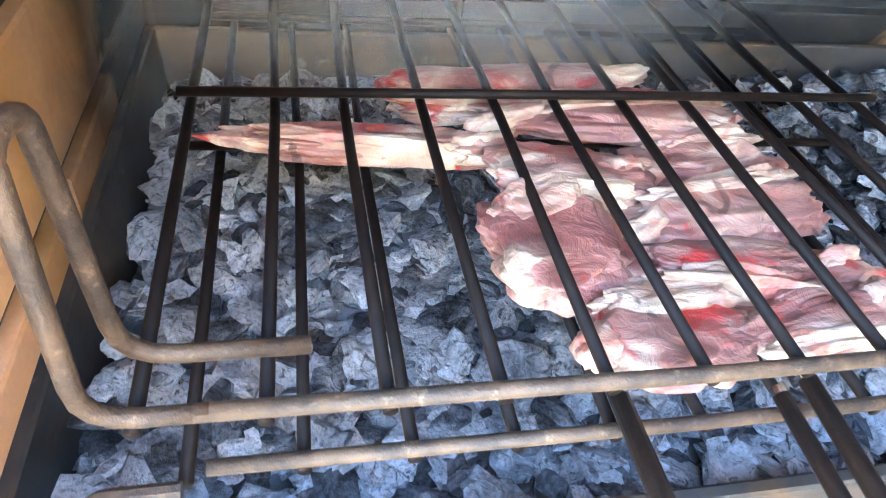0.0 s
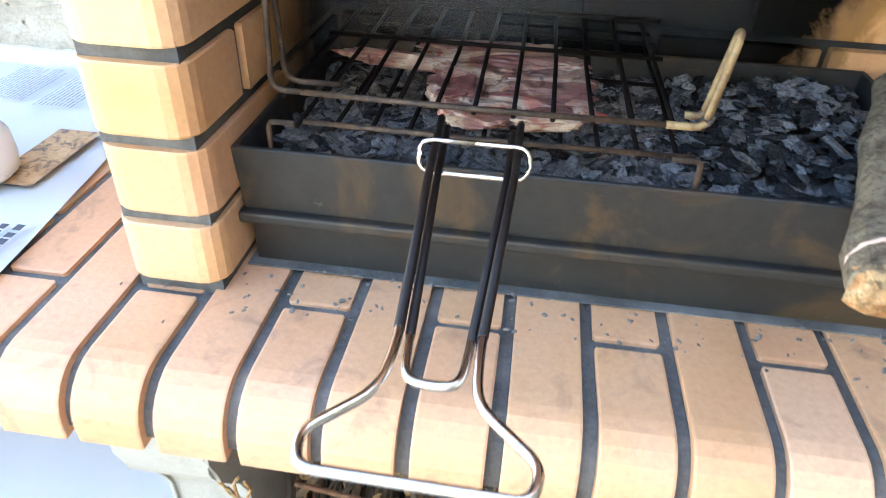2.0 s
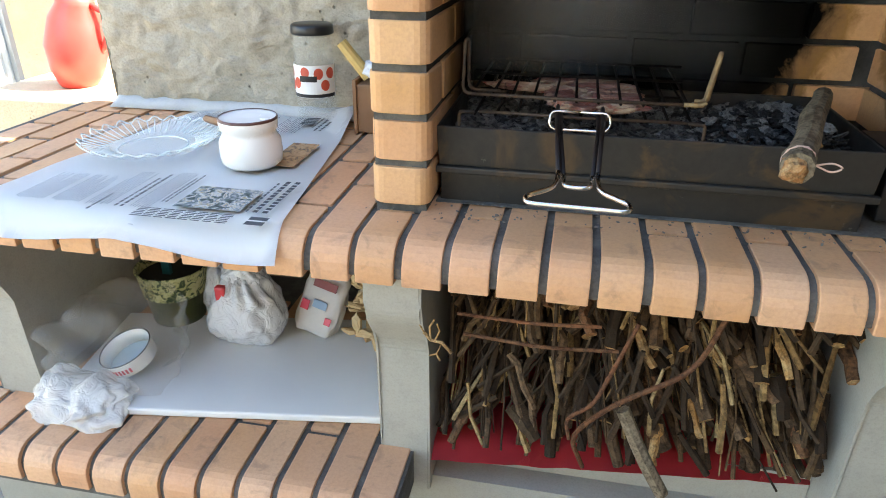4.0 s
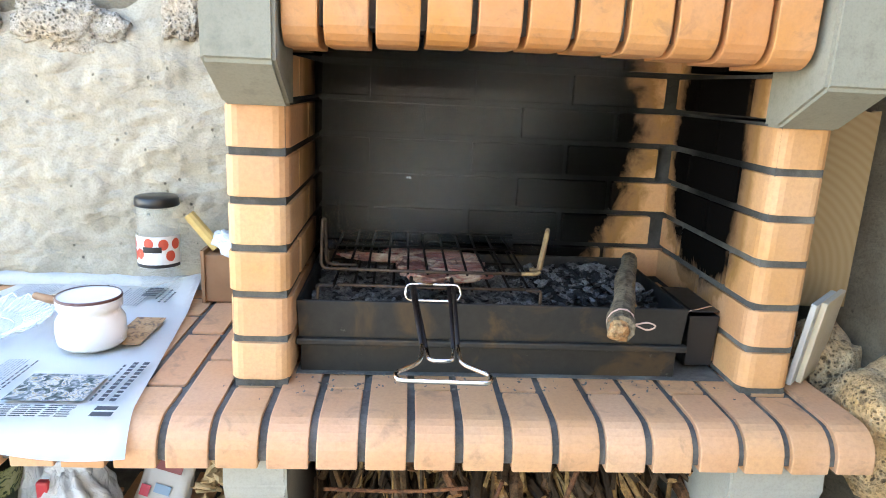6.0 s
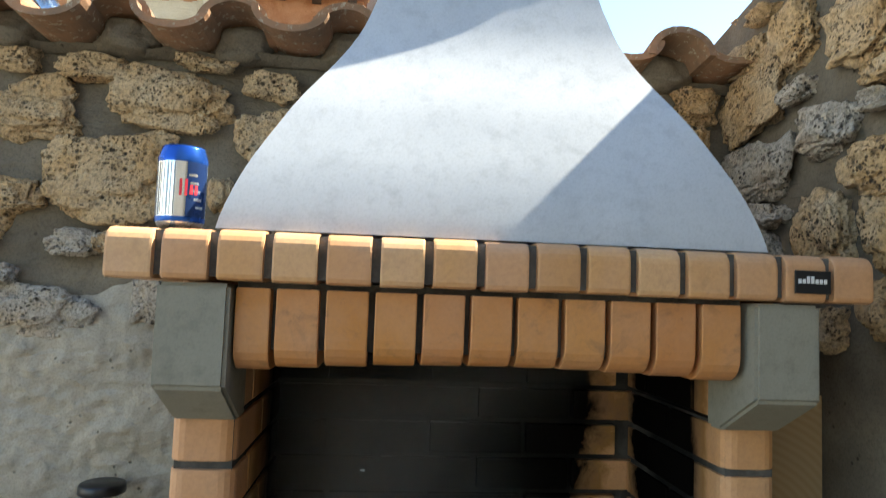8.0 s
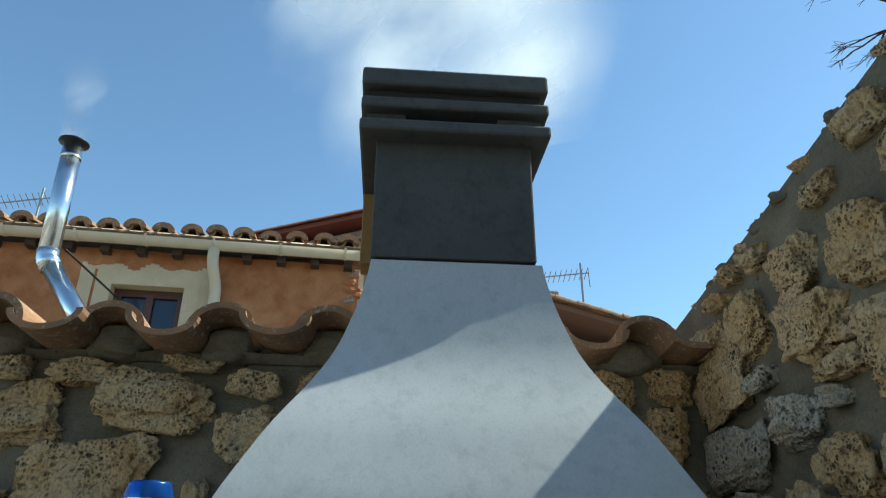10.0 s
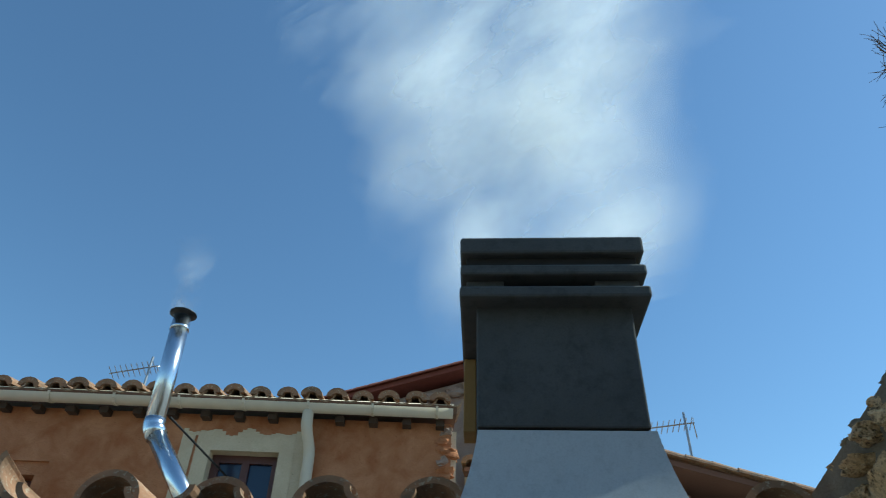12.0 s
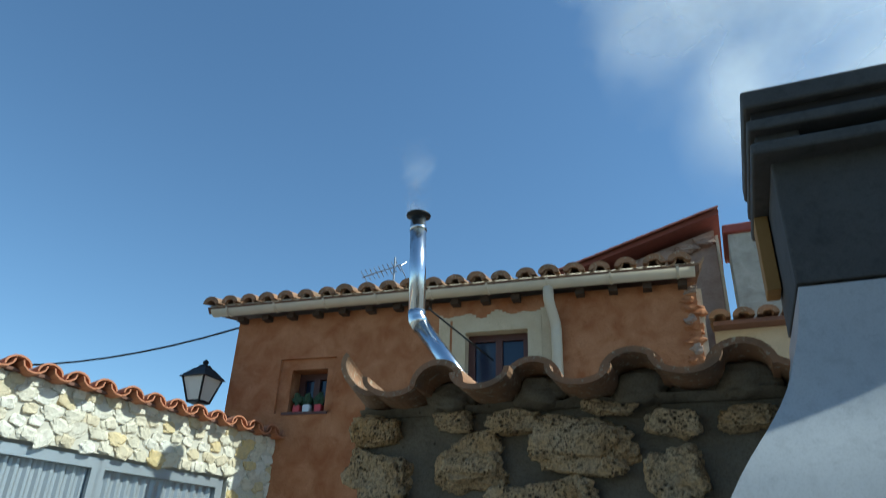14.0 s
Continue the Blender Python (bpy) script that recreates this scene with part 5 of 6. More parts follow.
for i in range(208):
    x = 0.055 + 0.60 * (i % 52) / 51 + frng.uniform(-0.02, 0.02)
    left = max(0.0, 1 - (x - 0.04) / 0.28)
    me = kinds[frng.choice((0, 1, 1, 2, 3, 4))] if left > 0.25 else kinds[frng.choice((2, 3, 4, 5, 6, 7))]
    layer = i // 52
    top = 0.62 + 0.11 * min(1, (x - 0.04) / 0.35)
    # feet to the front and low, heads leaning back and up
    foot = Vector((x + 0.22 * (x - 0.32) + frng.uniform(-0.04, 0.04), -0.040 + 0.09 * (x - 0.05) + 0.07 * layer + frng.uniform(-0.025, 0.03), 0.418 + 0.02 * layer + frng.uniform(0, 0.05) + 0.11 * layer * frng.random()))
    head = Vector((x - 0.22 * (x - 0.16) + frng.uniform(-0.09, 0.09), 0.10 + 0.09 * layer + frng.uniform(-0.04, 0.06), min(0.765, top + 0.06 * layer + frng.uniform(-0.05, 0.04))))
    foot.x, head.x = max(0.05, min(0.70, foot.x)), max(0.06, min(0.66, head.x))
    d = head - foot
    m = look((foot + head) / 2, foot) @ pose(0, 0, 0, -90, 0, 0) @ Matrix.Rotation(frng.uniform(0, 6.3), 4, 'Y') @ Matrix.Diagonal((1, d.length / 0.40, 1, 1))
    ob = new("firewood_stick", me)
    place(ob, None, m)
    tagged(ob, "thin grey-brown vine stick in the firewood pile" if left > 0.25 else "rough split grey-brown branch in the firewood pile", "firewood", "sticks of firewood")
short = [to_mesh(stick(0.24, r, 60 + i, 0.016, 6, 6), "stick", SPLIT if i == 6 else BARK, False) for i, r in enumerate((0.006, 0.008, 0.010, 0.0115, 0.013, 0.0145, 0.008, 0.012))]
for k in short:
    k.materials.append(SPLIT)
    for p in k.polygons:
        if len(p.vertices) > 4:
            p.material_index = 1
for i in range(96):
    x = frng.uniform(0.20, 0.67)
    z = frng.uniform(0.44, 0.71)
    foot = Vector((x + 0.10 * (x - 0.3) + frng.uniform(-0.01, 0.01), -0.075 + 0.06 * x + frng.uniform(-0.015, 0.04) + 0.10 * max(0, z - 0.5), z))
    head = foot + Vector((-0.09 * (x - 0.1) + frng.uniform(-0.08, 0.08), 0.09 + frng.uniform(-0.05, 0.06), 0.12 + frng.uniform(-0.08, 0.06)))
    head.z = min(head.z, 0.765)
    d = head - foot
    m = look((foot + head) / 2, foot) @ pose(0, 0, 0, -90, 0, 0) @ Matrix.Rotation(frng.uniform(0, 6.3), 4, 'Y') @ Matrix.Diagonal((1, d.length / 0.24 * frng.uniform(0.6, 1.0), 1, 1))
    ob = place(new("firewood_stick", short[frng.randrange(8)]), None, m)
    tagged(ob, "short split stick with pale broken end in the firewood", "firewood", "sticks of firewood")
VINE = bark_material("reddish vine bark", (0.15, 0.065, 0.032), (0.20, 0.10, 0.05), (0.09, 0.035, 0.018))
for pts, r in ((((0.08, -0.07, 0.715), (0.2, -0.08, 0.717), (0.30, -0.085, 0.728)), 0.003), (((0.09, -0.065, 0.675), (0.22, -0.08, 0.676), (0.33, -0.08, 0.685)), 0.003),
               (((0.30, -0.06, 0.43), (0.27, -0.09, 0.52), (0.33, -0.10, 0.60), (0.44, -0.09, 0.67), (0.47, -0.08, 0.76)), 0.0042), (((0.27, -0.11, 0.53), (0.26, -0.11, 0.57), (0.30, -0.11, 0.60), (0.35, -0.1, 0.75)), 0.0034),
               (((0.35, -0.07, 0.57), (0.39, -0.085, 0.49), (0.43, -0.085, 0.42)), 0.012)):
    solid("firewood_stick", tube(rounded(pts, 0.04), r, 7), VINE if r < 0.008 else PALEBARK, "curved reddish-brown vine twig across the firewood", "firewood", "sticks of firewood")
# the tangle of finer twigs between them
bm = bmesh.new()
for i in range(480):
    x, z = frng.uniform(0.06, 0.66), frng.uniform(0.43, 0.72)
    p = Vector((x, -0.030 + frng.uniform(-0.03, 0.10) + 0.12 * max(0, z - 0.5), z))
    q = p + Vector((frng.uniform(-0.06, 0.06) - 0.12 * (x - 0.3), frng.uniform(0.0, 0.08), frng.uniform(0.05, 0.18)))
    q.x, q.z = max(0.06, min(0.68, q.x)), min(q.z, 0.77)
    r = frng.choice((0.0014, 0.002, 0.003, 0.0042)) if i % 3 else 0.006
    add_tube(bm, [p, p.lerp(q, 0.5) + Vector((frng.uniform(-0.01, 0.01), 0, frng.uniform(-0.01, 0.01))), q], [r, r * 0.9, r * 0.7], 5)


def kindling_material():
    m = Mat("mixed twigs", 0.9, spec=0.2)
    c = m.ramp(m.island(), (0.0, (0.022, 0.014, 0.009)), (0.55, (0.075, 0.048, 0.028)), (0.8, (0.13, 0.075, 0.035)), (0.93, (0.34, 0.21, 0.085)), (1.0, (0.42, 0.30, 0.15)))
    m.colour(m.mix(m.ramp(m.noise(90, 4, 0.7), (0.4, 0.6), (0.6, 0.0)), c, (0.018, 0.012, 0.008)))
    m.bump(m.noise(160, 4, 0.7), 0.7, 0.002)
    return m.m


solid("kindling", bm, kindling_material(), "tangle of thin dry twigs between the sticks", "firewood", kind="stuff")
tw = thing("pale_twig", (0.05, -0.08, 0.68), "pale branching dry twig tip", "twig")
for pts, r in (((( 0.0, 0.0), (0.012, -0.012), (0.03, -0.014), (0.046, -0.03)), 0.0028), (((0.012, -0.012), (0.010, 0.012), (0.018, 0.028)), 0.0018), (((0.018, -0.013), (0.026, 0.006), (0.022, 0.02)), 0.0016),
               (((0.0, 0.0), (-0.006, 0.015), (-0.003, 0.026)), 0.0015), (((0.03, -0.014), (0.022, -0.034), (0.028, -0.044)), 0.0017), (((0.022, -0.034), (0.010, -0.038)), 0.0013)):
    part("twiglet", tube([(0.030 + a, -0.088 - 0.2 * abs(b), 0.685 + b) for a, b in pts], r, 6), SPLIT, tw)

# ---- right of the barbecue: boards and wood ----
bm = bmesh.new()
pts = [(0.875, 0.945), (1.042, 0.945), (1.042, 1.315)] + [(1.00 + 0.125 * math.cos(radians(a)), 1.13 + 0.185 * math.sin(radians(a))) for a in range(75, 181, 10)]
add_loft(bm, [[(x, y, z) for x, z in pts] for y in (0.19, 0.222)])
bmesh.ops.bevel(bm, geom=[e for e in bm.edges if abs(e.verts[0].co.y - e.verts[1].co.y) < 1e-5], offset=0.004, segments=2, affect='EDGES')
solid("round_board", bm, PINE, "round-topped pine board with curved grain behind the pillar", "board")
for i, (y, z, w) in enumerate(((0.17, 0.83, 0.16), (-0.02, 0.80, 0.20))):
    solid("rubble_stone", lump(0.15, w, 0.21, 610 + i, 4, 0.28, 0.7), STONE_A, "pale rubble stone supporting the board", "stone", "rubble stones by the wall", smooth=True, m=pose(0.985, y, z))
for i, (x, mt, lab) in enumerate(((0.878, plain("pale grey slab", (0.52, 0.50, 0.46), 0.6, 0, 0.3, 14, 0.1), "pale marble-like slab leaning by the pillar"), (0.902, plain("beige board", (0.55, 0.46, 0.33), 0.7), "beige board leaning by the pillar"))):
    solid("leaning_board", box(-0.005, 0.005, -0.060, 0.065, 0, 0.150, 0.002), mt, lab, "board", "boards leaning by the pillar", m=pose(x + 0.018, 0.075 + 0.4 * (x - 0.878), TOP + 0.004, 0, 7, -46))
bg = lump(0.05, 0.06, 0.12, 92, 4, 0.4, 0.9)
solid("plastic_bag", bg, BAGW, "small crumpled white bag with red and blue marks", "bag", smooth=True, m=pose(0.862, 0.10, TOP + 0.065))

# ---- can on the mantel, maker's plate ----
can = thing("drink_can", (-0.066, -0.045, 1.55), "silver and blue drink can standing on the mantel", "can")
cm = pose(-0.066, -0.045, 1.5505)
part("body", lathe([(0.0003, 0.004), (0.024, 0.004), (0.026, 0.0), (0.0325, 0.010), (0.033, 0.014), (0.033, 0.098)], 40), plain("brushed can silver", (0.75, 0.76, 0.78), 0.25, 0.9, 0.1, 30, 0), can, smooth=True, m=cm)
part("blue_band", lathe([(0.0332, 0.092), (0.0332, 0.099), (0.029, 0.112), (0.0285, 0.115), (0.027, 0.113), (0.026, 0.110), (0.0003, 0.110)], 40), BLUEP, can, "blue shoulder", True, m=cm)
part("blue_band", lathe([(0.0325, 0.0095), (0.0334, 0.013), (0.0334, 0.0165)], 40), BLUEP, can, "", True, m=cm)
for k in range(9):
    part("stripe", band(0.0333, 0.018, 0.090, 196 + k * 9, 198 + k * 9 + (2 if k % 3 == 0 else 0), 2), plain("grey stripe", (0.30, 0.31, 0.33), 0.3, 0.8) if k == 0 else bpy.data.materials["grey stripe"], can, m=cm)
part("emblem", band(0.0334, 0.0165, 0.092, 297, 360, 10), plain("dark blue print", (0.02, 0.05, 0.16), 0.3, 0.5), can, "dark blue emblem", m=cm)
for k in range(5):
    part("swirl", band(0.0336, 0.072 - 0.011 * k, 0.0755 - 0.011 * k, 300 + 5 * k, 322 + 5 * k, 4), bpy.data.materials["brushed can silver"], can, m=cm)
for k, (z0, z1, a0, a1) in enumerate(((0.045, 0.068, 281, 287), (0.045, 0.068, 293, 299), (0.047, 0.060, 304, 312), (0.047, 0.060, 316, 324))):
    part("mark", band(0.0336, z0, z1, a0, a1, 3), REDI, can, m=cm)
plate2 = thing("maker_plate", (0.81, -0.122, 1.51), "small black maker's plate with a white mark on the mantel", "plate")
part("panel", box(0.786, 0.838, -0.1245, -0.1215, 1.494, 1.526, 0.001), BLACKP, plate2)
for k in range(7):
    part("mark", box(0.790 + k * 0.0062, 0.7945 + k * 0.0062, -0.1252, -0.1246, 1.508, 1.514 + (0.004 if k in (2, 3) else 0)), WHITEP, plate2)

# ---- red jug and yard beyond the wall's end ----
jug = thing("red_jug", (-1.80, 1.5, 0.62), "red glazed clay jug standing beyond the wall", "jug")
jgm = pose(-1.80, 1.5, 0.64, 0, 12, 0)
part("body", lathe([(0.0003, 0), (0.07, 0), (0.10, 0.06), (0.12, 0.16), (0.10, 0.27), (0.07, 0.33), (0.075, 0.37), (0.07, 0.37), (0.06, 0.33)], 32), CLAYRED, jug, smooth=True, m=jgm)
part("handle", tube(rounded([(0.065, 0, 0.34), (0.15, 0, 0.32), (0.13, 0, 0.2), (0.11, 0, 0.17)], 0.04), 0.013, 8), CLAYRED, jug, smooth=True, m=jgm)
solid("low_wall", box(-2.1, -1.25, 1.25, 1.75, 0, 0.638, 0.01), PALER, "pale rendered low wall in the sun", "wall", kind="structure")
solid("low_wall", box(-2.8, -2.3, 2.3, 2.6, 0, 1.02, 0.01), PALER, "pale rendered garden wall behind the yard", "wall", kind="structure")

# ---- house across the lane ----
HM = pose(-0.03, 4.2, 0, 0, 0, 4.87)
house = new("house")
place(house, None, HM)
tagged(house, "ochre rendered village house with clay tile roof", "house")


def hpart(name, bm, mat, parent=None, label="", smooth=False):
    return part(name, bm, mat, parent or house, label, smooth, m=HM)


WINS = ((-1.93, -1.38, 2.72, 3.50), (-3.62, -3.25, 2.86, 3.26))
# front wall in strips round the openings
for x0, x1, z0, z1 in ((-4.27, -3.74, 0, 3.80), (-3.74, -3.16, 0, 2.85), (-3.74, -3.16, 3.36, 3.80), (-3.16, -2.05, 0, 3.80), (-2.05, -1.26, 0, 2.6), (-2.05, -1.26, 3.62, 3.80), (-1.26, -0.004, 0, 3.80)):
    hpart("wall", box(x0, x1, 0, 0.5, z0, z1), OCHRE)
# paler than the ochre front: sunlight on this side is put into its colour
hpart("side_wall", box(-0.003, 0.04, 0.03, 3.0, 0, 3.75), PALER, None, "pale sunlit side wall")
hpart("back_wall", box(-4.26, -0.01, 0.6, 3.0, 0, 3.75), OCHRE)
bm = bmesh.new()
for x0, x1, z0, z1 in ((-2.05, -1.93, 2.6, 3.62), (-1.38, -1.26, 2.6, 3.62), (-1.93, -1.38, 3.50, 3.62)):
    add_box(bm, x0, x1, -0.012, 0.3, z0, z1)
hpart("surround", bm, PALER, None, "cream window surround")
bm = bmesh.new()
for k in range(30):
    x = -2.16 + 0.98 * k / 29
    z = 3.66 + 0.07 * noise.noise(Vector((x * 7, 0, 0)))
    add_box(bm, x - 0.018, x + 0.018, -0.006, 0.02, 2.7 if (x < -2.06 or x > -1.25) else 3.62, z)
hpart("patch", bm, PALER, None, "pale patched render")
for (x0, x1, z0, z1), deep in zip(WINS, (0.13, 0.22)):
    w = hpart("window", box(x0, x1, deep, deep + 0.02, z0, z1), PANE, None, "dark window")
    bm = bmesh.new()
    for a in (x0, (x0 + x1) / 2 - 0.03, x1 - 0.06):
        add_box(bm, a, a + 0.06, deep - 0.03, deep, z0, z1)
    for c in (z0, z1 - 0.06):
        add_box(bm, x0 + 0.06, (x0 + x1) / 2 - 0.03, deep - 0.028, deep, c, c + 0.06)
        add_box(bm, (x0 + x1) / 2 + 0.03, x1 - 0.06, deep - 0.028, deep, c, c + 0.06)
    hpart("window_frame", bm, WINWOOD, w, "dark red wooden frame")
bm = bmesh.new()
for x0, x1, z0, z1 in ((-3.74, -3.62, 2.85, 3.36), (-3.25, -3.16, 2.85, 3.36), (-3.62, -3.25, 3.26, 3.36)):
    add_box(bm, x0, x1, 0.03, 0.3, z0, z1)
hpart("reveal", bm, OCHRE)
hpart("sill", box(-3.66, -3.20, -0.01, 0.25, 2.835, 2.86), WINWOOD)
for x in (-3.55, -3.45, -3.33):
    hpart("window_pot", box(x - 0.035, x + 0.035, 0.05, 0.12, 2.86, 2.94, 0.01), REDP if x != -3.45 else WHITEP)
    hpart("window_plant", lump(0.09, 0.08, 0.12, int(-x * 10), 3, 0.6), plain("dark leaves", (0.03, 0.06, 0.02), 0.7), None, "small potted plant").matrix_basis = HM @ pose(x, 0.08, 2.99)
# rafters, gutter, downspout
DARKWOOD = plain("old dark rafters", (0.06, 0.035, 0.02), 0.85)
for k in range(16):
    x = -4.2 + 4.1 * k / 15
    hpart("rafter", box(x - 0.035, x + 0.035, -0.10, -0.002, 3.742, 3.79), DARKWOOD)
prof = [(-0.09 + 0.07 * math.cos(radians(a)), 3.86 + 0.075 * math.sin(radians(a))) for a in range(180, 361, 20)]
prof = [(-0.165, 3.87)] + prof + [(-0.015, 3.87), (-0.03, 3.862)] + [(-0.09 + 0.06 * math.cos(radians(a)), 3.86 + 0.063 * math.sin(radians(a))) for a in range(340, 199, -20)] + [(-0.155, 3.862)]
bm = bmesh.new()
add_loft(bm, [[(x, a - 0.07, b) for a, b in prof] for x in (-4.47, 0.0)])
gut = hpart("gutter", bm, CREAM, None, "cream half-round gutter", True)
for k in range(9):
    x = -4.3 + 0.52 * k
    hpart("gutter_joint", add_loft(bmesh.new(), [[(xx, -0.16 + 0.077 * math.cos(radians(a)), 3.86 + 0.082 * math.sin(radians(a))) for a in range(180, 361, 30)] + [(xx, -0.16 + 0.06 * math.cos(radians(a)), 3.86 + 0.065 * math.sin(radians(a))) for a in range(360, 179, -30)] for xx in (x, x + 0.02)]), CREAM, gut)
hpart("downspout", tube(rounded([(-1.17, -0.16, 3.80), (-1.17, -0.16, 3.68), (-1.13, -0.05, 3.5), (-1.13, -0.05, 2.0)], 0.06), 0.045, 12), CREAM, None, "cream downspout", True)
# roof: eave tiles and the slope behind
roof = hpart("roof", add_loft(bmesh.new(), [[(x, -0.24, 3.86), (x, 3.0, 4.55), (x, 3.0, 4.46), (x, -0.2, 3.805)] for x in (-4.5, 0.03)]), plain("roof underlay", (0.16, 0.09, 0.06), 0.9), None, "clay tile roof")
rc = to_mesh(half_tile(0.088, 0.072, 0.42, 0.042, True, 8), "tile", TILE)
rp = to_mesh(half_tile(0.080, 0.070, 0.42, 0.014, False, 6), "tile", TILE)
for k in range(22):
    x = -4.45 + 0.207 * k
    for row in range(2):
        piece("tile", rc, roof, HM @ pose(x + rng.uniform(-0.01, 0.01), -0.27 + 0.36 * row + rng.uniform(-0.02, 0.02), 3.88 + 0.076 * row, 12, rng.uniform(-4, 4), rng.uniform(-2, 2)))
        piece("tile", rp, roof, HM @ pose(x + 0.103, -0.25 + 0.36 * row, 3.91 + 0.076 * row, 12, 0, 0))
for i in range(11):
    z = 3.74 - 0.085 * i
    hpart("corner_stone", lump(0.13 + 0.05 * (i % 3), 0.16, 0.10, 640 + i, 3, 0.45, 0.7), (DUSKY, OCHRE, OCHRE)[i % 3]).matrix_basis = HM @ pose(-0.050 - 0.025 * (i % 2), 0.055, z, 0, 12 * (i % 3 - 1), 0)
hpart("broken_corner", lump(0.16, 0.3, 0.5, 4, 3, 0.5), plain("broken masonry", (0.22, 0.13, 0.08), 0.95, 0, 0.6, 20, 0.5)).matrix_basis = HM @ pose(-0.04, 0.16, 3.55)

# steel stove pipe
pipe = thing("stove_pipe", (-1.98, 3.1, 3.2), "shiny steel stove pipe with dark rain cap", "chimney pipe")
top = Vector((-2.045, 3.15, 4.20))
bend = Vector((-1.985, 3.1, 3.30))
low = Vector((-1.40, 2.98, 2.55))
part("upper_pipe", tube([top, bend], 0.066, 20), GALV, pipe, smooth=True)
part("elbow", tube(rounded([bend + (top - bend) * 0.06, bend, bend + (low - bend) * 0.08], 0.06), 0.071, 20), GALV, pipe, smooth=True)
part("lower_pipe", tube([bend, low], 0.062, 20), GALV, pipe, smooth=True)
part("down_pipe", tube([low, (low.x, low.y, 0)], 0.062, 16), GALV, pipe, smooth=True)
for t in (0.10, 0.93):
    p = top.lerp(bend, t)
    part("collar", tube([p, p + (bend - top).normalized() * 0.03], 0.070, 20), GALV, pipe, smooth=True)
part("rain_cap", lathe([(0.0003, 0.075), (0.05, 0.06), (0.10, 0.03), (0.10, 0.02), (0.07, 0.015), (0.06, -0.02)], 24), IRON, pipe, "dark cone cap", True, m=Matrix.Translation(top))
part("stay_wire", tube([bend + Vector((0.07, 0.05, 0.1)), bend + Vector((0.3, 0.9, -0.08))], 0.008, 6), IRON, pipe)


def antenna(at, h, lean=0.0, size=1.0):
    t = thing("tv_antenna", at, "thin grey rooftop television antenna", "antenna", "rooftop antennas")
    A = Vector(at)
    part("mast", tube([A, A + Vector((0, 0, h))], 0.014 * size, 8), plain("antenna metal", (0.35, 0.35, 0.36), 0.4, 0.7), t)
    e = A + Vector((0, 0, h * 0.78))
    part("boom", tube([e + Vector((0.10 * size, 0, 0.03)), e + Vector((-0.48 * size, 0, -0.06))], 0.008 * size, 6), bpy.data.materials["antenna metal"], t)
    for k in range(9):
        c = e + Vector((0.06 - 0.065 * k, 0, 0.015 - 0.0095 * k)) * size
        part("element", tube([c + Vector((0, -0.09, 0.04)) * size, c + Vector((0, 0.09, -0.04)) * size], 0.005 * size, 5), bpy.data.materials["antenna metal"], t)
    for s in (-1, 1):
        part("reflector", tube([e + Vector((0.09, 0, 0.02)) * size, e + Vector((0.13, 0.1, 0.12 * s)) * size], 0.006 * size, 5), bpy.data.materials["antenna metal"], t)
    return t


antenna((-3.22, 5.0, 4.25), 0.60, size=0.85)
antenna((2.75, 7.0, 4.4), 0.75, size=1.1)

# neighbour behind, with red roof edge
nb = thing("neighbour_house", (0.2, 7, 0), "taller plastered house behind with red tile verge", "house")
bm = bmesh.new()
add_loft(bm, [[(-1.9, y, 0), (0.22, y, 0), (0.22, y, 5.63), (-1.9, y, 5.01)] for y in (7.0, 10.0)])
part("wall", bm, DUSKY, nb)
part("side_wall", box(0.225, 0.26, 6.96, 10.0, 0, 5.53), PALER, nb, "pale sunlit side wall")
bm = bmesh.new()
add_loft(bm, [[(-2.1, y, 5.09), (0.30, y, 5.785), (0.30, y, 5.72), (-2.1, y, 5.03)] for y in (6.75, 10.2)])
roof2 = part("roof", bm, plain("red roof tiles", (0.25, 0.075, 0.05), 0.8, 0, 0.5, 14, 0.3), nb, "red tile roof")
verge = to_mesh(half_tile(0.085, 0.075, 0.30, 0.02, True, 8, 0.6), "tile", plain("weathered red tile", (0.30, 0.10, 0.06), 0.85, 0, 0.6, 14, 0.3))
for k in range(13):
    u = k / 12
    piece("tile", verge, roof2, pose(-2.10 + 2.12 * u, 6.76, 5.085 + 0.614 * u, 0, -16.2, 0) @ pose(0, 0, 0, 0, 0, -90))
for k in range(6):
    part("eave_stone", lump(0.30, 0.16, 0.14, 660 + k, 3, 0.45, 0.7), DUSKY, nb, "rough masonry under the roof edge", m=pose(-1.1 + 0.24 * k, 6.98, 5.12 + 0.068 * k))
part("chimney_wall", box(0.35, 0.95, 6.4, 7.2, 0, 5.25, 0.01), render_coat("stained plaster", (0.36, 0.33, 0.27), (0.55, 0.51, 0.43), 0.4), nb)
part("chimney_top", box(0.30, 1.0, 6.35, 7.25, 5.25, 5.36, 0.02), plain("red tile cap", (0.32, 0.08, 0.06), 0.8, 0, 0.5, 14, 0.3), nb)
side = thing("lower_roof_house", (0.7, 4.6, 0), "low outbuilding with clay tile roof", "house")
part("wall", box(0.06, 1.2, 4.9, 6.3, 0, 3.60), PALER, side)
rr = part("roof", box(0.06, 1.25, 4.75, 6.3, 3.605, 3.64), plain("tile bed", (0.2, 0.1, 0.07), 0.9), side)
for k in range(7):
    piece("tile", rc, rr, pose(0.12 + 0.19 * k, 4.70, 3.66, 8, 0, 0))
    piece("tile", rc, rr, pose(0.12 + 0.19 * k, 5.05, 3.72, 8, 0, 0))
far = thing("tiled_house", (3.2, 7, 0), "house with weathered clay tile roof beyond the wall", "house")
part("wall", box(1.95, 5.4, 6.3, 9.0, 0, 3.6), PALER, far)
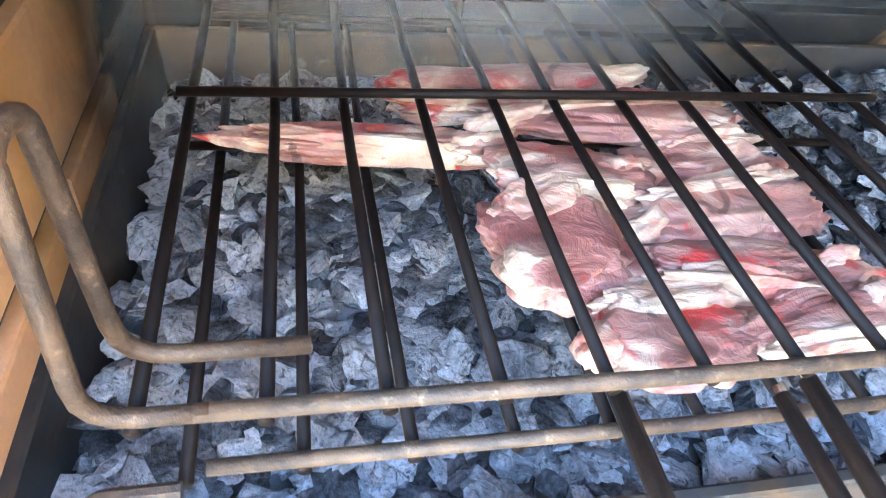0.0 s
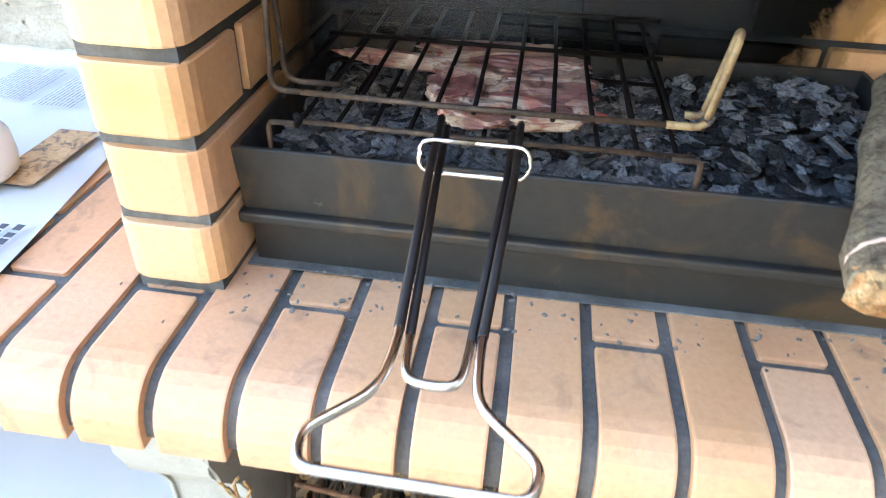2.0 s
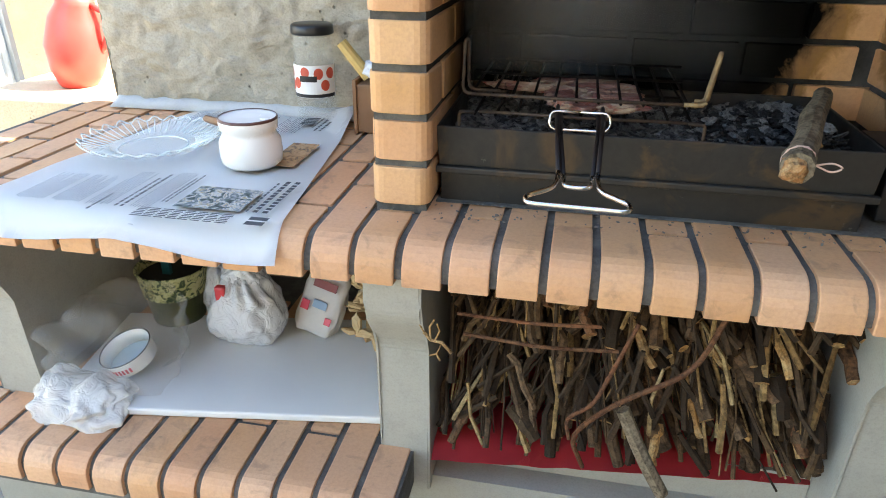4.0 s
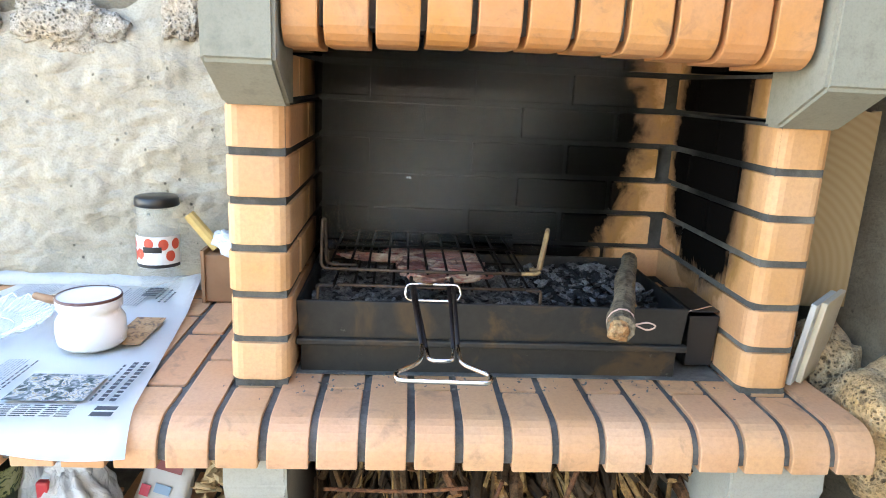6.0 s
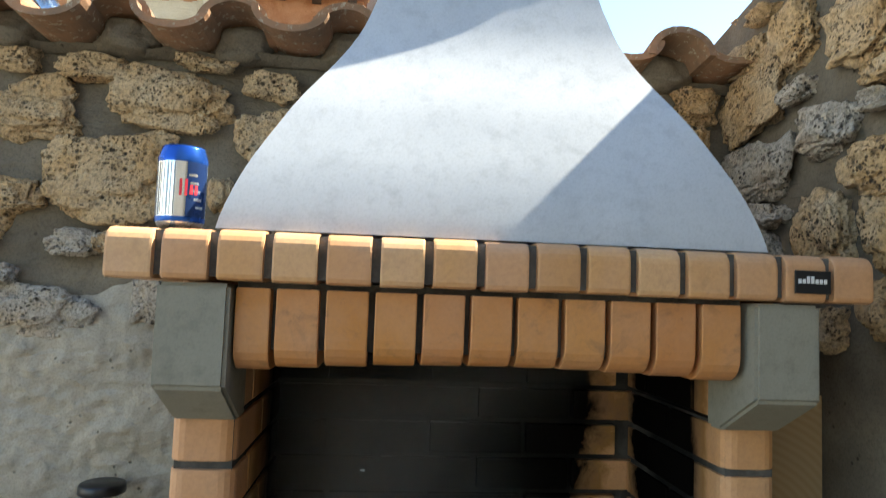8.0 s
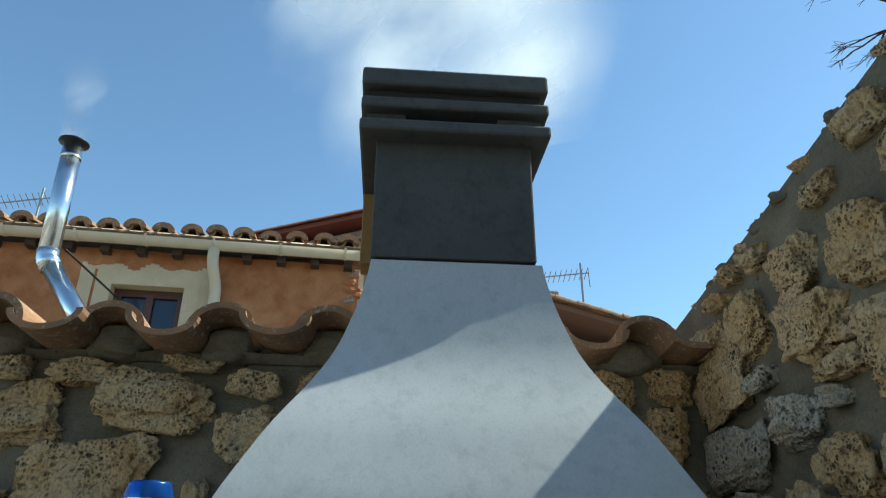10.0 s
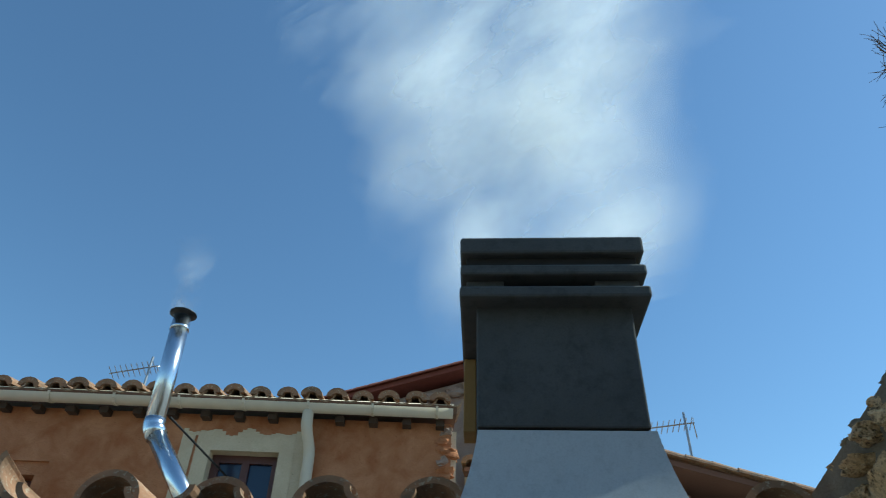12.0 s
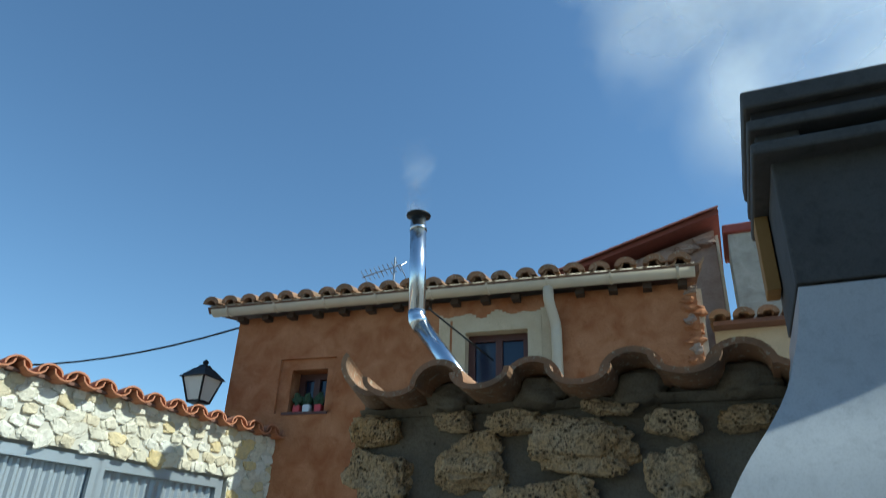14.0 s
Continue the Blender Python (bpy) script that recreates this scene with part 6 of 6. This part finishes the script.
ROOF_M = pose(3.35, 6.2, 3.92, 0, 15, 0)
fr = part("roof", box(-1.6, 2.4, -0.1, 2.9, -0.06, 0.0), plain("tile bed", (0.2, 0.1, 0.07), 0.9), far, m=ROOF_M)
for k in range(15):
    for row in range(8):
        piece("tile", rc, fr, ROOF_M @ pose(-1.55 + 0.27 * k, -0.1 + 0.19 * row, 0.02, 0, 0, -90 + rng.uniform(-3, 3)))
part("ridge_block", box(1.7, 2.3, 6.5, 7.3, 3.6, 4.55, 0.02), DUSKY, far)

# ---- barn with sheet metal gate ----
BM = pose(-3.767, 3.442, 0.382, 0, 0, -97.0) @ Matrix.Scale(0.76, 4)   # its own x runs along the wall towards the lane
barn = new("barn")
place(barn, None, BM)
tagged(barn, "sunlit rubble stone barn wall with tiled verge", "barn")
bm = bmesh.new()
add_box(bm, -0.75, 0.02, -0.4, 0.0, -0.5, 2.95)
add_box(bm, 0.02, 4.8, -0.4, 0.0, 2.45, 2.95)
add_box(bm, 4.8, 6.0, -0.4, 0.0, -0.5, 2.95)
bw = part("wall", bm, plain("pale lime jointing", (0.66, 0.60, 0.48), 0.95, 0, 0.4, 12, 0.6), barn, m=BM)
srng = random.Random(5)
def cream_stone():
    m = Mat("sunlit cream stone", 0.9, spec=0.2)
    c = m.ramp(m.rand(), (0.0, (0.66, 0.58, 0.42)), (0.5, (0.76, 0.71, 0.60)), (0.85, (0.60, 0.50, 0.33)), (1.0, (0.70, 0.52, 0.22)))
    c = m.mix(m.ramp(m.noise(28, 5, 0.7), (0.5, 0.0), (0.7, 0.5)), c, (0.36, 0.30, 0.22))
    m.colour(c)
    m.bump(m.noise(60, 5, 0.7), 0.7, 0.008)
    return m.m


BARNSTONE = cream_stone()
shapes = [to_mesh(lump(0.23 - 0.02 * i, 0.05, 0.14 - 0.008 * i, 300 + i, 3, 0.42, 0.62), "stone", BARNSTONE) for i in range(6)]
for k in range(34):
    for row in range(5):
        piece("stone", shapes[srng.randrange(6)], bw, BM @ pose(-0.68 + 0.185 * k + 0.09 * (row % 2) + srng.uniform(-0.03, 0.03), 0.0, 2.50 + 0.105 * row + srng.uniform(-0.015, 0.015), srng.uniform(-8, 8), srng.uniform(-25, 25), 0))
for k in range(16):
    piece("stone", shapes[srng.randrange(6)], bw, BM @ pose(-0.08 - 0.18 * (k % 4), 0.0, 2.40 - 0.14 * (k // 4), srng.uniform(-15, 15), srng.uniform(-25, 25), 0))
vroof = part("verge", box(-0.80, 6.0, -0.9, 0.06, 2.955, 2.98), plain("tile bed", (0.2, 0.1, 0.07), 0.9), barn, m=BM)
vt = to_mesh(half_tile(0.115, 0.10, 0.4, 0.016, True, 8), "tile", plain("orange clay tile", (0.48, 0.19, 0.09), 0.8, 0, 0.5, 10, 0.3))
vp = to_mesh(half_tile(0.110, 0.098, 0.4, 0.014, False, 6), "tile", bpy.data.materials["orange clay tile"])
for k in range(25):
    piece("tile", vt, vroof, BM @ pose(-0.68 + 0.27 * k + rng.uniform(-0.015, 0.015), 0.14 + rng.uniform(-0.02, 0.02), 2.985, -6, rng.uniform(-4, 4), 180))
    piece("tile", vp, vroof, BM @ pose(-0.545 + 0.27 * k, 0.14, 3.035, -6, 0, 180))
gate = thing("metal_gate", (-4.8, 3.4, 0), "grey corrugated sheet metal gate in a steel frame", "gate")
for k in range(3):
    x0, x1 = 0.10 + 1.45 * k, 1.50 + 1.45 * k
    bm = bmesh.new()
    prof = []
    n = 56
    for i in range(n + 1):
        prof.append((x0 + (x1 - x0) * i / n, -0.10 + (0.018 if (i // 2) % 2 else 0.0)))
    add_loft(bm, [[(a, b, z) for a, b in prof] for z in (-0.45, 2.34)], caps=False, closed=False)
    leaf = part("gate_leaf", bm, SHEET, gate, m=BM)
    bm = bmesh.new()
    for a, b, z0, z1 in ((x0 - 0.05, x0 + 0.04, -0.45, 2.42), (x1 - 0.04, x1 + 0.03, -0.45, 2.42)):
        add_box(bm, a, b, -0.09, -0.03, z0, z1)
    add_box(bm, x0 + 0.04, x1 - 0.04, -0.09, -0.03, 2.33, 2.42)
    part("frame", bm, SHEET, leaf, m=BM)

# ---- street lantern ----
lamp = thing("street_lamp", (-4.40, 3.6, 2.9), "black iron wall lantern with frosted panes", "street lamp")
LP = Vector((-4.42, 3.62, 2.93))


def taper(r0, z0, r1, z1, n=4):
    return add_loft(bmesh.new(), [[(r * math.cos(2 * math.pi * (k + 0.5) / n), r * math.sin(2 * math.pi * (k + 0.5) / n), z) for k in range(n)] for r, z in ((r0, z0), (r1, z1))])


lm = Matrix.Translation(LP) @ Matrix.Scale(0.82, 4)
part("glazing", taper(0.115, 0.02, 0.21, 0.27), FROST, lamp, "frosted panes", m=lm)
part("hat", taper(0.26, 0.272, 0.11, 0.39), IRON, lamp, m=lm)
part("crown", taper(0.09, 0.39, 0.06, 0.43), IRON, lamp, m=lm)
part("finial", lathe([(0.0003, 0.50), (0.03, 0.48), (0.035, 0.455), (0.02, 0.43)], 12), IRON, lamp, m=lm)
part("base_ring", taper(0.12, -0.01, 0.12, 0.02), IRON, lamp, m=lm)
for k in range(4):
    a = 2 * math.pi * (k + 0.5) / 4
    part("corner_bar", tube([(0.118 * math.cos(a), 0.118 * math.sin(a), 0.0), (0.215 * math.cos(a), 0.215 * math.sin(a), 0.275)], 0.012, 6), IRON, lamp, m=lm)
part("stem", tube(rounded([(0, 0, -0.01), (0, 0, -0.09), (0.10, 0.05, -0.14), (0.32, 0.22, -0.14)], 0.05), 0.018, 8), IRON, lamp, m=lm)
part("scroll", tube([(0.10 + 0.05 * math.cos(t * 0.7) * (1 - t / 14), 0.06, -0.19 + 0.05 * math.sin(t * 0.7) * (1 - t / 14)) for t in range(13)], 0.010, 6), IRON, lamp, m=lm)
cab = [Vector((-9.0, 3.5, 3.75)).lerp(Vector((-4.30, 3.85, 3.72)), t / 12) + Vector((0, 0, -0.25 * 4 * (t / 12) * (1 - t / 12))) for t in range(13)]
solid("cable", tube(cab, 0.010, 6), IRON, "black overhead cable to the house", "cable")

# ---- bare tree beyond the side wall ----
tree = thing("tree", (7.0, 3.4, 0), "bare dark-branched tree beyond the wall", "tree")
trng = random.Random(21)
limbs, twigs = bmesh.new(), bmesh.new()


def grow(p, d, length, r, depth):
    q = p + d * length
    mid = p.lerp(q, 0.5) + Vector((trng.uniform(-1, 1), trng.uniform(-1, 1), trng.uniform(-1, 1))) * length * 0.07
    add_tube(limbs if depth > 1 else twigs, [p, mid, q], [r, r * 0.85, r * 0.68], 6 if depth > 1 else 4, False)
    if depth == 0:
        return
    for _ in range(3 if depth > 1 else 4):
        nd = (d + Vector((trng.uniform(-0.8, 0.8), trng.uniform(-0.8, 0.8), trng.uniform(-0.55, 0.6)))).normalized()
        grow(p.lerp(q, trng.uniform(0.45, 1.0)), nd, length * trng.uniform(0.55, 0.75), r * 0.55, depth - 1)


part("trunk", tube([(7.0, 3.4, 0), (6.95, 3.4, 3), (6.9, 3.4, 6.0)], [0.2, 0.16, 0.12], 10), BARK, tree)
for dx, dz in ((-0.6, 0.8), (-0.45, 0.95), (-0.2, 1.0), (0.5, 0.9), (-0.75, 0.6)):
    grow(Vector((6.9, 3.4, 5.9)), Vector((dx, trng.uniform(-0.25, 0.25), dz)).normalized(), 1.45, 0.07, 5)
part("limbs", limbs, BARK, tree)
tagged(part("twigs", twigs, BARK, tree), kind="stuff")

part("ochre_strip", box(0.186, 0.214, 0.30, 0.37, 2.16, 2.336, 0.002), plain("ochre board", (0.36, 0.20, 0.06), 0.8, 0, 0.5, 20, 0.2), bbq, "ochre strip under the cap")


# ---- smoke ----
def smoke_material(name, axis_x, drift, z0, w0, spread, top, dens, scale, seed):
    """White scattering wisps, thinning out from a rising centre line."""
    m = Mat(name, 1.0)
    q = m.n.new("ShaderNodeSeparateXYZ")
    m.link(m.pos, q.inputs[0])
    h = m.math('SUBTRACT', q.outputs[2], z0)
    cx = m.math('ADD', m.math('MULTIPLY', h, drift), axis_x)
    w = m.math('ADD', m.math('MULTIPLY', h, spread), w0)
    wob = m.math('MULTIPLY', m.math('SUBTRACT', m.noise(scale * 0.8, 3, 0.5), 0.5), 1.5)
    u = m.math('ADD', m.math('DIVIDE', m.math('SUBTRACT', q.outputs[0], cx), w), wob)
    core = m.math('SUBTRACT', 1.0, m.math('MULTIPLY', u, u))
    core = m.ramp(core, (0.0, 0.0), (0.4, 0.25), (1.0, 1.0))
    foot = m.ramp(m.math('MULTIPLY', h, 1.0), (0.0, 0.0), (0.12, 1.0))
    head = m.ramp(m.math('DIVIDE', h, top), (0.35, 1.0), (1.0, 0.0))
    off = m.n.new("ShaderNodeVectorMath")
    off.operation = 'ADD'
    off.inputs[1].default_value = (seed, seed * 2.0, 0)
    m.link(m.pos, off.inputs[0])
    m.pos = off.outputs[0]
    puff = m.ramp(m.noise(scale, 5, 0.48), (0.30, 0.0), (0.70, 1.0))
    a = m.math('MULTIPLY', m.math('MULTIPLY', m.math('MULTIPLY', core, puff), m.math('MULTIPLY', foot, head)), dens)
    out = [n for n in m.n if n.type == 'OUTPUT_MATERIAL'][0]
    d, tr, tl = m.n.new("ShaderNodeBsdfDiffuse"), m.n.new("ShaderNodeBsdfTransparent"), m.n.new("ShaderNodeBsdfTranslucent")
    d.inputs[0].default_value = tl.inputs[0].default_value = (0.95, 0.96, 0.97, 1)
    mx, both = m.n.new("ShaderNodeMixShader"), m.n.new("ShaderNodeMixShader")
    both.inputs[0].default_value = 0.75
    m.link(d.outputs[0], both.inputs[1])
    m.link(tl.outputs[0], both.inputs[2])
    m.link(a, mx.inputs[0])
    m.link(tr.outputs[0], mx.inputs[1])
    m.link(both.outputs[0], mx.inputs[2])
    m.link(mx.outputs[0], out.inputs[0])
    return m.m


def veil(x0, x1, z0, z1, y, wave, seed, n=40, slant=0.0):
    """A billowing sheet of smoke."""
    rows = []
    for j in range(n + 1):
        z = z0 + (z1 - z0) * j / n
        rows.append([(x0 + (x1 - x0) * i / n, y + slant * (i / n - 0.5) * (x1 - x0) + wave * noise.noise(Vector(((x0 + (x1 - x0) * i / n) * 3 + seed, z * 3, seed))) * min(1, (z - z0) * 4), z) for i in range(n + 1)])
    return add_loft(bmesh.new(), rows, caps=False, closed=False)


for k, (y, z0) in enumerate(((0.14, 2.46), (0.25, 2.46), (0.36, 2.46))):
    solid("smoke_plume", veil(-0.8, 1.6, z0, 4.6, y, 0.035, k * 3.7, 70, -0.5), smoke_material("drifting smoke", 0.425, -0.10, z0 - 0.05, 0.27, 0.34, 2.6, 0.66, 2.3, k * 4.1), "pale smoke drifting up from the chimney cap", "smoke", "", "stuff", True)
solid("smoke_plume", veil(-2.5, -1.7, 4.22, 5.1, 3.15, 0.05, 2.0, 20), smoke_material("thin pipe smoke", -2.05, -0.05, 4.12, 0.09, 0.16, 0.9, 0.55, 4.0, 2.0), "thin wisp of smoke over the stove pipe", "smoke", "", "stuff", True)
for k, y in enumerate((0.27, 0.37)):
    solid("smoke_plume", veil(0.03, 0.74, 0.99, 1.50, y, 0.03, 9 + k * 2.0, 20), smoke_material("firebox smoke", 0.18 + 0.12 * k, 0.12, 0.97, 0.24, 0.30, 0.9, 0.17, 4.0, 6 + k * 3.0), "faint smoke rising from the charcoal", "smoke", "", "stuff", True)

solid("smoke_plume", veil(0.03, 0.42, 0.985, 1.32, 0.235, 0.04, 15.0, 24), smoke_material("low firebox smoke", 0.14, 0.25, 0.96, 0.16, 0.25, 0.50, 0.38, 3.4, 3.0), "bluish smoke curling up over the grill basket", "smoke", "", "stuff", True)

# crumbs of ash and bark on the worktop before the tray
bm = bmesh.new()
for i in range(130):
    x = crng.uniform(-0.10, 0.74)
    y = crng.gauss(0.02, 0.025)
    s = crng.uniform(0.0015, 0.005)
    add_lump(bm, (x, min(y, 0.05), TOP + s * 0.3), s * 1.6, s, s * 0.6, i, 1)
solid("crumbs", bm, plain("ash crumbs", (0.22, 0.19, 0.16), 0.95, 0, 0.8, 200, 0.3), "crumbs of ash and bark on the worktop", "crumbs", kind="stuff")
